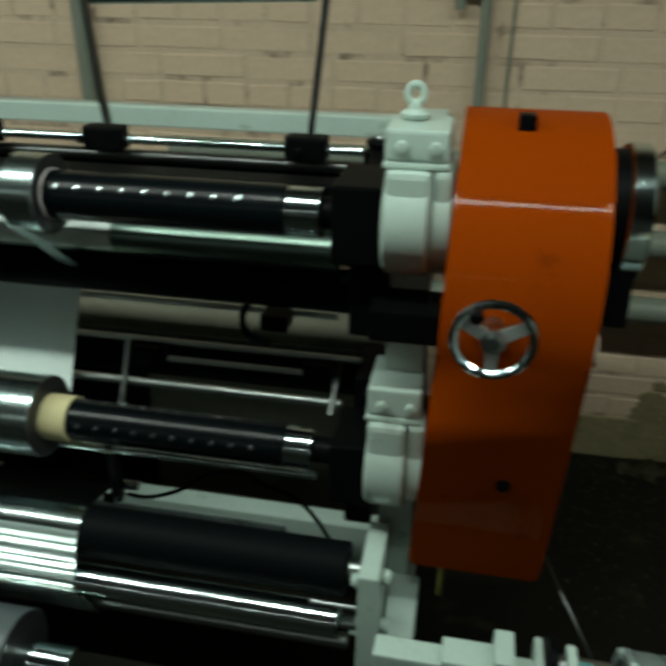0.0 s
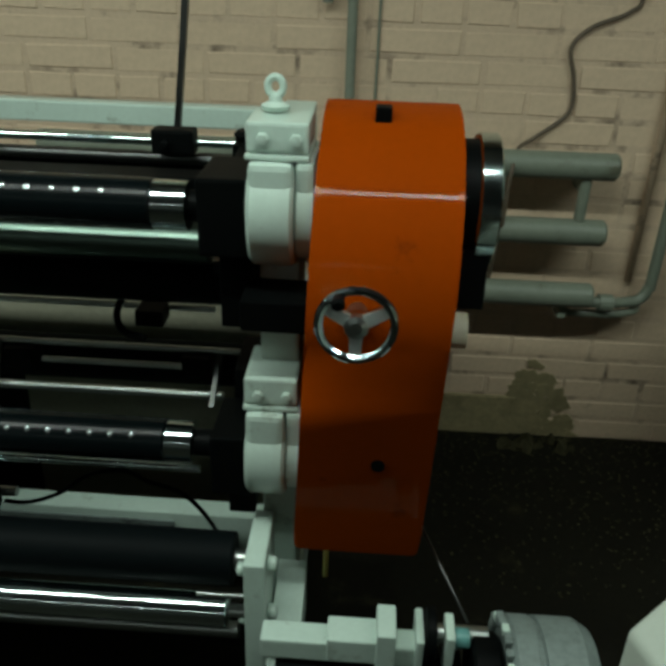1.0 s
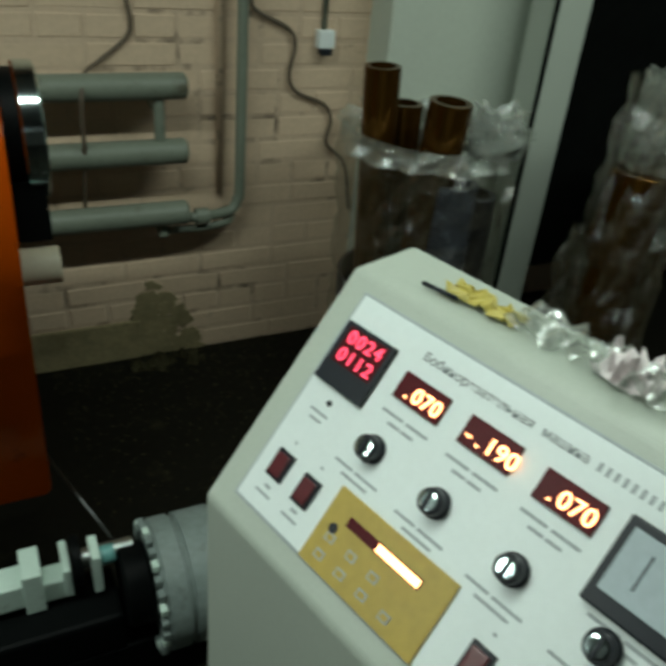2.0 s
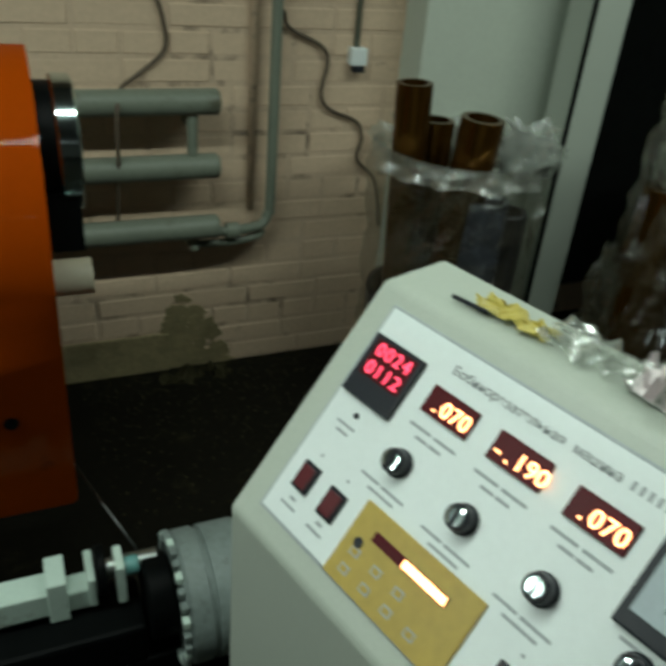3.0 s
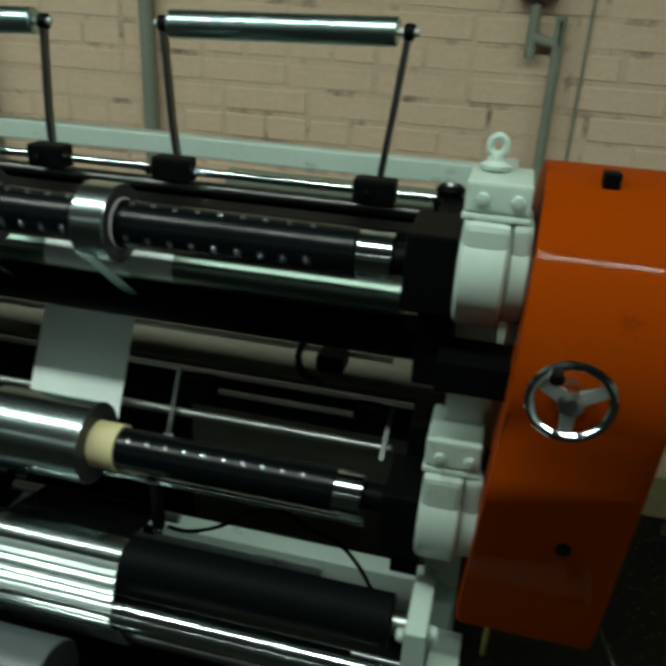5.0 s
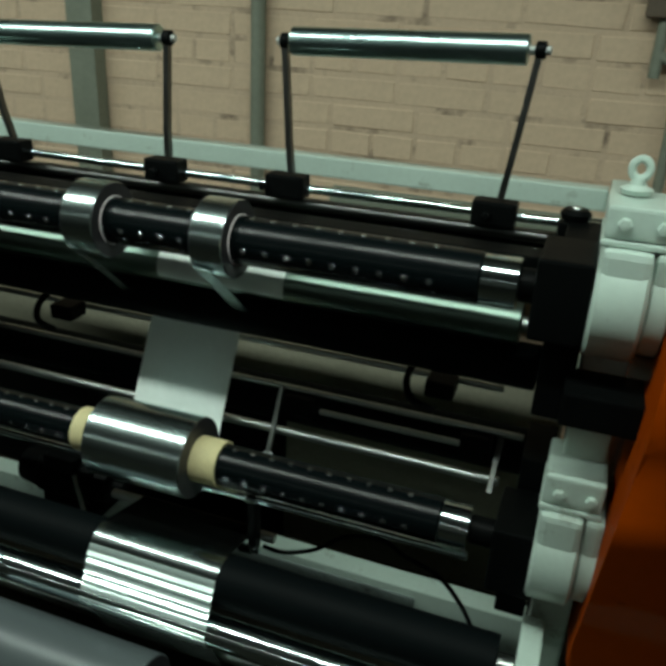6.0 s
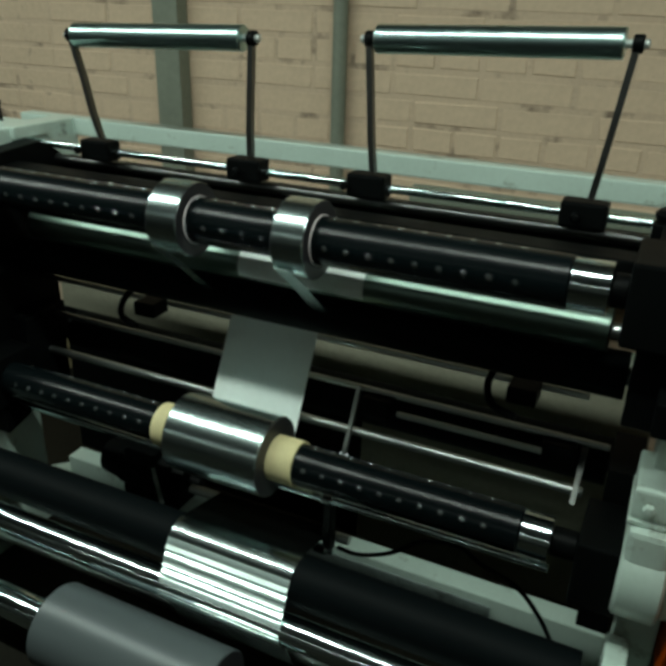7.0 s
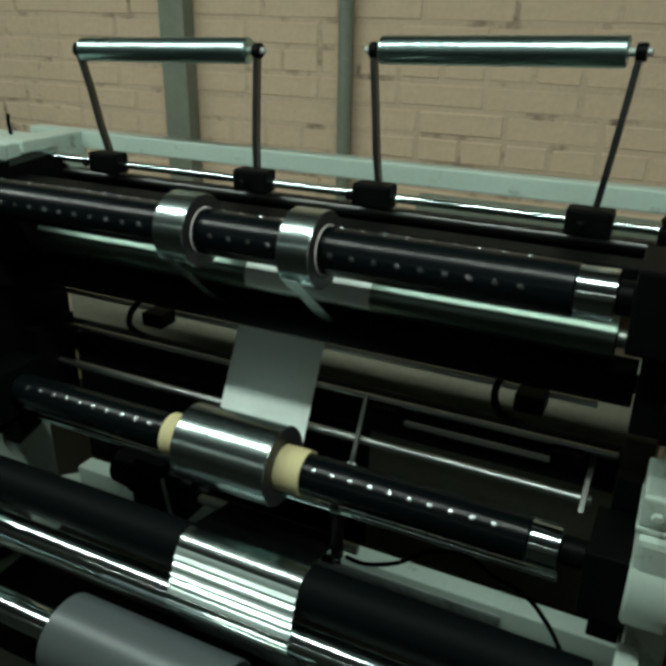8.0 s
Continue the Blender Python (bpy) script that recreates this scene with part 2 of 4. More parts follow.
def pipe(bm, pts, r, seg=10, curved=True, closed=False):
    """A round bar swept along points."""
    pts = smooth_path(pts) if curved else [Vector(p) for p in pts]
    rings, ref = [], None
    n = len(pts)
    for i, p in enumerate(pts):
        a = pts[(i - 1) % n] if closed else pts[max(i - 1, 0)]
        b = pts[(i + 1) % n] if closed else pts[min(i + 1, n - 1)]
        t = (b - a).normalized()
        if ref is None:
            ref = t.orthogonal().normalized()
        ref = (ref - t * ref.dot(t)).normalized()
        w = t.cross(ref)
        rings.append([bm.verts.new(p + (ref * math.cos(2 * math.pi * k / seg) + w * math.sin(2 * math.pi * k / seg)) * r) for k in range(seg)])
    pairs = list(zip(rings, rings[1:])) + ([(rings[-1], rings[0])] if closed else [])
    for r0, r1 in pairs:
        for k in range(seg):
            f = bm.faces.new((r0[k], r0[(k + 1) % seg], r1[(k + 1) % seg], r1[k]))
            f.smooth = True
    if not closed:
        bm.faces.new(rings[0])
        bm.faces.new(rings[-1])
    return bm


def place_of(ob):
    p = Vector()
    while ob:
        p += ob.location
        ob = ob.parent
    return p


def link_mesh(name, bm, material, parent=None, at=None):
    bmesh.ops.recalc_face_normals(bm, faces=bm.faces)
    for e in bm.edges:
        if len(e.link_faces) == 2 and e.calc_face_angle(0) > 0.5:
            e.smooth = False
    at = Vector(at) if at is not None else Vector()
    base = (place_of(parent) if parent else Vector()) + at
    bmesh.ops.translate(bm, vec=-base, verts=bm.verts)
    me = bpy.data.meshes.new(name)
    bm.to_mesh(me)
    bm.free()
    me.materials.append(material)
    ob = new(name, me)
    ob.parent = parent
    ob.location = at
    return ob


def part(name, bm, material, parent, label="", at=None):
    """One mesh under a thing or a part; at: its own origin, measured from the parent's."""
    ob = link_mesh(name, bm, material, parent, at)
    return tagged(ob, label)


def thing(name, label, category, at=(0, 0, 0), group=""):
    ob = new(name)
    ob.location = at
    ob.empty_display_size = 0.05
    return tagged(ob, label, category, group)


def whole(name, bm, material, label, category, at=(0, 0, 0), group="", kind=""):
    ob = link_mesh(name, bm, material, None, at)
    return tagged(ob, label, category, group, kind)


def B():
    return bmesh.new()


# ---- the room ----
WALL_Y = 2.2
X0, X1, Y0 = -6.4, 3.4, -6.4
whole("floor", box(B(), X0, X1, Y0, WALL_Y + 0.3, -0.12, 0), M_FLOOR, "near-black concrete workshop floor", "floor", kind="structure")
# ceiling and three walls out of view, greyed to cut bounced light
whole("ceiling", box(B(), X0, X1, Y0, WALL_Y + 0.3, CEIL, CEIL + 0.15), M_PLASTER, "unseen dark grey ceiling that keeps bounced light low", "ceiling", kind="structure")
whole("wall_west", box(B(), X0 - 0.2, X0, Y0, WALL_Y + 0.3, 0, CEIL), M_PLASTER, "unseen dark grey side wall that keeps bounced light low", "wall", kind="structure")
whole("wall_east", box(B(), X1, X1 + 0.2, Y0, WALL_Y + 0.3, 0, CEIL), M_PLASTER, "unseen dark grey side wall that keeps bounced light low", "wall", kind="structure")
whole("wall_south", box(B(), X0, X1, Y0 - 0.2, Y0, 0, CEIL), M_PLASTER, "unseen dark grey end wall that keeps bounced light low", "wall", kind="structure")
wall = whole("wall_north", box(B(), X0, X1, WALL_Y + 0.0006, WALL_Y + 0.3, 0, CEIL), M_MORTAR, "beige painted brick wall with worn dark joints", "wall", kind="structure")
rs = random.Random(8)
bm = B()
for i in range(170):          # ragged flakes of bared plaster that climb the wall beside the radiator
    fx = 0.735 + 0.20 * rs.random() ** 1.4
    fz = rs.random() ** 1.5 * (0.30 - 1.6 * abs(fx - 0.79))
    fr, k, dep = rs.uniform(0.006, 0.028), rs.randint(6, 9), WALL_Y - 0.0025 - 0.00003 * i
    ring = []
    for j in range(k):
        a = math.tau * (j + rs.uniform(-0.3, 0.3)) / k
        q = fr * rs.uniform(0.5, 1.3)
        ring.append((fx + 1.3 * q * math.cos(a), max(0.0, fz + q * math.sin(a))))
    lo = [bm.verts.new((x, dep, z)) for x, z in ring]
    hi = [bm.verts.new((x, WALL_Y + 0.004, z)) for x, z in ring]
    for j in range(k):
        bm.faces.new((lo[j], lo[(j + 1) % k], hi[(j + 1) % k], hi[j]))
    bm.faces.new(lo)
part("damaged_plaster", bm, M_PLINTH, wall, "crumbled olive patch low on the wall")
bm = box(B(), -2.6, 0.73, WALL_Y - 0.012, WALL_Y + 0.004, 0.0, 0.15, 0.004)
part("baseboard", bm, M_PLINTH, wall, "stained olive plaster band at the floor")
rs = random.Random(5)
for i in range(9):
    bx, bw = 0.70 + 0.028 * i + rs.uniform(-0.01, 0.01), rs.uniform(0.012, 0.035)
    lump = lathe(B(), [(0, bw), (bw * 0.6, bw * 0.8), (bw * 1.1, bw * 0.3), (bw * 1.2, 0.0)], (bx, 2.165 - rs.uniform(0, 0.06), 0.0), "z", 7)
    for v in lump.verts:
        v.co += Vector((rs.uniform(-1, 1), rs.uniform(-1, 1), rs.uniform(-0.3, 0.6))) * bw * 0.3
    whole("plaster_lump", lump, M_DUST, "crumbled olive plaster lump on the floor", "rubble", group="rubble")
bm = B()
for i in range(1500):          # crumbs thin out away from the wall
    cx, cy, cr = rs.uniform(0.42, 1.5), 2.195 - 0.75 * rs.random() ** 1.7, rs.uniform(0.0012, 0.006)
    ring = [bm.verts.new((cx + cr * rs.uniform(0.6, 1.3) * math.cos(math.tau * j / 5), cy + cr * rs.uniform(0.6, 1.3) * math.sin(math.tau * j / 5), 0.0003)) for j in range(5)]
    tip = bm.verts.new((cx, cy, cr * rs.uniform(0.4, 0.9)))
    for j in range(5):
        bm.faces.new((ring[j], ring[(j + 1) % 5], tip))
whole("plaster_dust", bm, M_DUST, "olive dust and plaster crumbs on the floor by the wall", "dust", kind="stuff")

for lx, ly, lz, watts in LAMPS:
    lamp = thing("fluorescent_lamp", "white hanging lamp with a fluorescent tube", "lamp", (lx, ly, lz), "hanging lamps")
    part("housing", box(B(), lx - 0.79, lx + 0.79, ly - 0.06, ly + 0.06, lz + 0.03, lz + 0.08, 0.006), M_PANEL, lamp)
    part("tube", rod(B(), lx - 0.75, lx + 0.75, ly, lz, 0.016), M_LAMPGLOW, lamp, "glowing fluorescent tube")
    for hx in (-0.5, 0.5):
        part("hanger", lathe(B(), [(lz + 0.08, 0.004), (CEIL, 0.004)], (lx + hx, ly, 0), "z", 8), M_STEEL, lamp)
    ld = bpy.data.lights.new("tube_light", "AREA")
    ld.shape, ld.size, ld.size_y, ld.energy, ld.color = "RECTANGLE", 1.5, 0.03 if ly < 0 else 0.07, watts, (0.86, 1.0, 0.9)
    lo = new("tube_light", ld)
    lo.location = (lx, ly, lz - 0.03)

# pilaster and the doorway on the east
whole("pilaster", box(B(), 1.52, 2.17, 2.06, WALL_Y + 0.2, 0, CEIL, 0.012), M_PILASTER, "smooth pale green-white painted pilaster", "pilaster", kind="structure")
jamb = thing("door_1", "pale painted door frame beside a dark opening", "door", (2.02, 1.9, 0))
jamb["kind"] = "structure"
part("jamb", box(B(), 1.975, 2.10, 1.84, 1.98, 0, CEIL, 0.008), M_CONSOLE, jamb)
part("stop", box(B(), 2.10, 2.125, 1.875, 1.98, 0, CEIL, 0.004), M_CONSOLE, jamb)
# black strip put in for the shade of the gap by the jamb
part("gap_shade", box(B(), 1.964, 1.9738, 1.842, 1.856, 0, CEIL, 0.002), M_BLACK, jamb, "black strip standing in for the dark gap beside the frame")
# sheet added for the darkness of the opening, not a real curtain
whole("curtain", box(B(), 2.14, 3.38, 1.96, 2.0, 0.28, 2.9, 0.01), M_DARKROOM, "near-black sheet standing in for the unlit opening beside the frame", "curtain")

# posts, pipes and cables on the north wall
whole("wall_post", box(B(), -1.678, -1.582, WALL_Y - 0.06, WALL_Y - 0.002, 0, CEIL, 0.004), M_POST, "wide green-grey painted upright post on the brick wall", "post")
whole("wall_pipe", lathe(B(), [(0, 0.022), (CEIL, 0.022)], (-1.030, WALL_Y - 0.03, 0), "z", 20), M_POST, "green-grey painted upright pipe on the brick wall", "pipe")
bm = pipe(B(), [(0.126, 2.17, 0.0), (0.125, 2.17, 1.36), (0.124, 2.17, 1.385), (0.116, 2.17, 1.40), (0.092, 2.17, 1.405), (0.068, 2.17, 1.412), (0.058, 2.17, 1.43), (0.058, 2.17, 1.50), (0.058, 2.17, CEIL)], 0.014, 12)
whole("kinked_wall_pipe", bm, M_POST, "thin grey wall pipe with an offset bend", "pipe")
whole("valve_box", box(B(), 0.01, 0.11, 2.14, 2.19, 1.50, 1.56, 0.006), M_CABLE, "small brown box on the wall pipe", "box")
whole("wall_wire", pipe(B(), [(0.196, 2.192, 0.6), (0.198, 2.192, 1.24), (0.203, 2.192, 2.2), (0.2, 2.192, CEIL)], 0.004, 6), M_POST, "thin pale wire running up the wall", "wire")

rad = thing("pipe_radiator", "grey-green painted radiator of three smooth pipes", "radiator", (0.3, 2.09, 0.4))
for zz in (0.975, 0.783, 0.585):
    bm = lathe(B(), [(-0.75, 0.02), (-0.745, 0.036), (0.872, 0.038), (0.88, 0.03), (0.881, 0.0)], (0, 2.09, zz), "x", 36)
    part("pipe", bm, M_TUBE, rad)
for z0, z1, xx in ((0.80, 0.96, 0.80), (0.60, 0.77, -0.62)):
    part("link_pipe", lathe(B(), [(z0, 0.016), (z1, 0.016)], (xx, 2.09, 0), "z", 16), M_TUBE, rad)
part("bracket", box(B(), 0.79, 0.815, 2.09, WALL_Y, 0.895, 0.93, 0.003), M_TUBE, rad)
part("bracket", box(B(), 0.1, 0.125, 2.09, WALL_Y, 0.895, 0.93, 0.003), M_TUBE, rad)
part("bracket", box(B(), 0.79, 0.815, 2.09, WALL_Y, 0.505, 0.55, 0.003), M_TUBE, rad)
riser = thing("heating_riser", "grey painted heating riser with an elbow at the foot", "pipe", (1.06, 2.14, 0.5))
part("pipe", pipe(B(), [(0.872, 2.10, 0.562), (0.93, 2.105, 0.558), (1.0, 2.125, 0.555), (1.04, 2.135, 0.562), (1.062, 2.14, 0.60), (1.067, 2.14, 0.70), (1.067, 2.14, 1.6), (1.067, 2.14, CEIL)], 0.017, 14), M_TUBE, riser)
part("coupling", lathe(B(), [(0.905, 0.02), (0.91, 0.027), (0.95, 0.027), (0.955, 0.02)], (0, 2.108, 0.557), "x", 12), M_TUBE, riser)
part("lower_pipe", pipe(B(), [(0.80, 2.11, 0.52), (0.95, 2.12, 0.515), (1.03, 2.14, 0.52), (1.05, 2.18, 0.525)], 0.013, 10), M_TUBE, riser)
whole("second_riser", lathe(B(), [(0.6, 0.011), (CEIL, 0.011)], (1.012, 2.186, 0), "z", 12), M_BRICK, "thin painted pipe beside the riser", "pipe")
whole("hanging_cable", pipe(B(), [(0.575, 2.14, 0.6), (0.578, 2.06, 0.80), (0.578, 2.045, 0.90), (0.584, 2.05, 0.975), (0.61, 2.14, 1.005), (0.663, 2.185, 1.03), (0.745, 2.19, 1.10), (0.742, 2.19, 1.19), (0.722, 2.19, 1.27), (0.77, 2.19, 1.325), (0.86, 2.19, 1.365), (0.89, 2.19, 1.43), (0.9, 2.19, 1.8), (0.9, 2.19, CEIL)], 0.006, 8), M_CABLE, "brown cable looped down the brick wall", "cable")
whole("wall_cable", pipe(B(), [(1.09, 2.185, CEIL), (1.09, 2.185, 1.4), (1.105, 2.185, 1.211), (1.13, 2.185, 1.164), (1.229, 2.185, 1.118), (1.256, 2.185, 1.068), (1.24, 2.185, 0.977), (1.271, 2.185, 0.923), (1.373, 2.185, 0.88), (1.40, 2.185, 0.822), (1.39, 2.185, 0.749), (1.466, 2.185, 0.669), (1.5, 2.185, 0.5)], 0.006, 8), M_CABLE, "dark cable snaking down the brick wall", "cable")
sock = thing("wall_socket", "small white cable box on the brick wall", "socket", (1.356, 2.19, 1.08))
part("body", box(B(), 1.328, 1.384, 2.165, WALL_Y, 1.06, 1.115, 0.006), M_PANEL, sock)
part("plug", box(B(), 1.338, 1.375, 2.16, 2.19, 1.04, 1.06, 0.004), M_PLASTIC, sock)
part("conduit", lathe(B(), [(1.115, 0.009), (CEIL, 0.009)], (1.352, 2.188, 0), "z", 10), M_POST, sock)


# ---- the slitting machine ----
UY, UZ, LY, LZ, SR = 1.262, 1.080, 1.272, 0.562, 0.046      # axes of the two winding shafts and their radius
machine = thing("slitting_machine", "pale green and black film slitting machine with chrome rollers", "machine", (-0.7, 1.35, 0))
MX = -1.62      # inner face of the far side frame


def housing(zc, dx, cap0, cap1, parent):
    """Round bearing housing with a bolted cap, on the side frame."""
    h = part("bearing_housing", lathe(B(), [(-0.006, 0.03), (-0.006, 0.097), (0.0, 0.103), (0.066, 0.103), (0.072, 0.097), (0.072, 0.05)], (dx, UY, zc), "x", 64), M_WHITE, parent, "round pale green bearing housing")
    part("flange", lathe(B(), [(0.0725, 0.05), (0.0725, 0.082), (0.076, 0.088), (0.103, 0.088), (0.107, 0.082), (0.107, 0.03)], (dx, UY, zc), "x", 56), M_WHITE, h)
    part("cap", box(B(), dx - 0.008, dx + 0.094, UY - 0.066, UY + 0.07, zc + cap0, zc + cap1, 0.006), M_WHITE, h)
    part("cap_lip", box(B(), dx - 0.010, dx + 0.096, UY - 0.070, UY + 0.074, zc + cap0 - 0.011, zc + cap0 - 0.001, 0.003), M_WHITE, h)
    part("neck", box(B(), dx - 0.0045, dx + 0.0705, UY - 0.086, UY + 0.06, zc + 0.045, zc + cap0 - 0.012, 0.012), M_WHITE, h)
    part("neck", box(B(), dx + 0.0728, dx + 0.105, UY - 0.074, UY + 0.055, zc + 0.04, zc + cap0 - 0.012, 0.010), M_WHITE, h)
    for bx in (dx + 0.02, dx + 0.074):
        part("bolt", lathe(B(), [(-0.010, 0.0), (-0.009, 0.009), (0, 0.0105), (0.01, 0.0105)], (bx, UY - 0.067, zc + cap0 + 0.024), "y", 6), M_WHITE, h)
    return h


frame_r = part("side_frame", box(B(), 0.0, 0.075, 1.275, 1.40, 0.02, 1.19, 0.006), M_WHITE, machine, "pale green upright frame")
part("top_plate", box(B(), 0.0, 0.07, 1.402, 1.70, 1.04, 1.19, 0.006), M_WHITE, frame_r)
part("foot", prism(B(), [(1.02, 0.0), (1.62, 0.0), (1.62, 0.05), (1.42, 0.14), (1.22, 0.14), (1.02, 0.05)], -0.005, 0.08, 0.004), M_WHITE, frame_r)
housing(1.086, 0.0, 0.108, 0.158, machine)
housing(0.580, -0.014, 0.132, 0.190, machine)
frame_l = part("side_frame", box(B(), MX - 0.07, MX, 1.25, 1.42, 0.02, 1.17, 0.006), M_WHITE, machine, "pale green upright frame")
part("top_plate", box(B(), MX - 0.07, MX, 1.422, 1.70, 1.04, 1.17, 0.006), M_WHITE, frame_l)
part("foot", prism(B(), [(1.02, 0.0), (1.62, 0.0), (1.62, 0.05), (1.42, 0.14), (1.22, 0.14), (1.02, 0.05)], MX - 0.075, MX + 0.005, 0.004), M_WHITE, frame_l)
part("tie_beam", box(B(), MX - 0.2, -0.001, 1.685, 1.735, 1.121, 1.168, 0.005), M_WHITE, machine, "pale green tie beam along the back")
low = part("lower_tie", box(B(), MX, -0.002, 1.50, 1.56, 0.045, 0.160, 0.005), M_WHITE, machine, "pale green lower tie beam")
part("patch_plate", box(B(), -0.85, -0.27, 1.492, 1.4985, 0.06, 0.138, 0.002), M_GREY, low, "grey plate")
part("top_box", box(B(), MX - 0.20, MX + 0.012, 1.46, 1.58, 1.140, 1.172, 0.005), M_WHITE, machine)
part("switch_lever", pipe(B(), [(MX - 0.10, 1.53, 1.165), (MX - 0.10, 1.525, 1.20), (MX - 0.09, 1.52, 1.225)], 0.005, 8), M_BLACK, machine)

bmot = part("brake_motor", lathe(B(), [(-1.40, 0.03), (-1.395, 0.05), (-1.33, 0.058), (-1.325, 0.064), (-1.16, 0.064), (-1.155, 0.052), (-1.12, 0.048), (-1.115, 0.02), (-1.08, 0.018)], (0, 1.455, 0.262), "x", 28), M_BLACK, machine, "black brake motor on the lower tie")
part("foot", box(B(), -1.34, -1.15, 1.43, 1.545, 0.1605, 0.205, 0.004), M_BLACK, bmot)
part("terminal_box", box(B(), -1.30, -1.20, 1.40, 1.46, 0.30, 0.345, 0.006), M_BLACK, bmot)
part("lead", pipe(B(), [(-1.21, 1.41, 0.31), (-1.17, 1.38, 0.25), (-1.14, 1.37, 0.19), (-1.09, 1.39, 0.165), (-1.05, 1.42, 0.18)], 0.006, 8), M_STEEL, bmot, "pale motor lead")
# lifting eye
EZ = UZ + 0.167
eye = part("eyebolt", lathe(B(), [(0, 0.022), (0.008, 0.025), (0.014, 0.012), (0.024, 0.010)], (0.03, 1.285, EZ), "z", 24), M_WHITE, machine, "white painted lifting eye")
ring = [(0.03 + 0.0130 * math.sin(a * math.pi / 12), 1.285, EZ + 0.038 - 0.0150 * math.cos(a * math.pi / 12)) for a in range(24)]
part("ring", pipe(B(), ring, 0.0065, 10, False, True), M_WHITE, eye)

# black bearing blocks and plates inside the frame
for zc in (UZ, LZ):
    part("chuck_block", box(B(), -0.093, -0.008, 1.19, 1.345, zc - 0.068, zc + 0.070, 0.006), M_BLACK, machine, "black shaft chuck block")
    part("chuck_block", box(B(), MX + 0.008, MX + 0.09, 1.19, 1.345, zc - 0.068, zc + 0.070, 0.006), M_BLACK, machine, "black shaft chuck block")
part("inner_plate", prism(B(), [(1.23, 0.86), (1.50, 0.78), (1.56, 0.82), (1.56, 1.10), (1.50, 1.14), (1.36, 1.13), (1.34, 1.02), (1.23, 1.0)], -0.066, -0.006, 0.003), M_BLACK, machine)
part("inner_plate", prism(B(), [(1.23, 0.86), (1.50, 0.78), (1.56, 0.82), (1.56, 1.10), (1.50, 1.14), (1.36, 1.13), (1.34, 1.02), (1.23, 1.0)], MX + 0.006, MX + 0.066, 0.003), M_BLACK, machine)
part("lower_plate", prism(B(), [(1.25, 0.40), (1.42, 0.45), (1.50, 0.60), (1.50, 0.70), (1.36, 0.69), (1.34, 0.48), (1.25, 0.47)], -0.07, -0.012, 0.003), M_BLACK, machine)
part("lower_plate", prism(B(), [(1.25, 0.40), (1.42, 0.45), (1.50, 0.60), (1.50, 0.70), (1.36, 0.69), (1.34, 0.48), (1.25, 0.47)], MX + 0.012, MX + 0.07, 0.003), M_BLACK, machine)
# black sheet added to darken the pale far frame
part("frame_blackout", box(B(), MX + 0.001, MX + 0.006, 1.15, 1.55, 0.42, 1.13, 0.001), M_BLACK, machine)
part("cross_bar", box(B(), -0.02, 0.118, 1.165, 1.272, 0.885, 0.945, 0.005), M_BLACK, machine, "black bar behind the handwheel")
# hidden beam added to keep lamplight off the cover and wall behind
part("light_block_beam", box(B(), MX + 0.01, -0.07, 1.58, 1.655, 0.95, 1.075, 0.004), M_BLACK, machine, "hidden black beam added to block light at the back")
part("rear_cover", box(B(), MX - 0.16, 0.0, 1.715, 1.73, 0.561, 0.74, 0.003), M_COVER, machine, "olive-grey rear cover sheet")
part("rear_cover", box(B(), -0.72, 0.0, 1.715, 1.73, 0.03, 0.56, 0.003), M_COVER, machine, "olive-grey rear cover sheet")
# lower left piece is black to stand in for the shade there
part("rear_cover", box(B(), MX - 0.16, -0.721, 1.715, 1.73, 0.03, 0.56, 0.003), M_BLACK, machine, "rear cover sheet blackened for the shade at lower left")
part("knife_beam", box(B(), MX + 0.01, -0.07, 1.355, 1.42, 1.045, 1.102, 0.004), M_BLACK, machine, "black knife beam")

# rollers
ROLLERS = [   # name, y, z, radius, x0, x1, material, label
    ("contact_roller", 1.400, 0.955, 0.040, -1.50, -0.115, M_SATIN, "satin metal contact roller"),
    ("press_roller", 1.420, 0.862, 0.046, MX + 0.01, -0.072, M_MATTE, "black rubber press roller"),
    ("guide_rod", 1.495, 0.797, 0.0085, MX + 0.01, -0.135, M_STEEL, "thin steel guide rod"),
    ("guide_rod", 1.50, 0.762, 0.0075, MX + 0.01, -0.135, M_STEEL, "thin steel guide rod"),
    ("guide_rod", 1.467, 0.674, 0.007, MX + 0.01, -0.075, M_STEEL, "thin steel guide rod"),
    ("guide_rod", 1.43, 0.578, 0.010, MX + 0.01, -0.11, M_STEEL, "thin steel guide rod"),
    # roller added to cover the darker band behind the guide rods
    ("added_rear_roller", 1.60, 0.563, 0.055, MX + 0.01, -0.075, M_MATTE, "black roller added across the darker band at the back"),
    ("spreader_rod", 1.30, 0.470, 0.0095, MX + 0.01, -0.14, M_CHROME, "thin bright chrome rod"),
    ("lower_black_roller", 1.165, 0.346, 0.056, MX + 0.01, -0.045, M_MATTE, "large black rubber roller"),
    ("lower_chrome_roller", 1.10, 0.266, 0.034, MX + 0.01, -0.05, M_CHROME, "polished chrome roller"),
    ("web_idler", 1.325, 0.352, 0.012, -1.02, -0.58, M_STEEL, "short steel idler behind the web"),
    ("idler_roller", 1.16, 0.14, 0.018, MX + 0.01, -0.04, M_STEEL, "thin steel idler roller"),
]
for nm, y, z, r, a, b, m, lab in ROLLERS:
    rr = part(nm, rod(B(), a, b, y, z, r), m, machine, lab)
    if r > 0.03:
        part("journal", rod(B(), b, b + 0.05, y, z, r * 0.4), M_STEEL, rr)

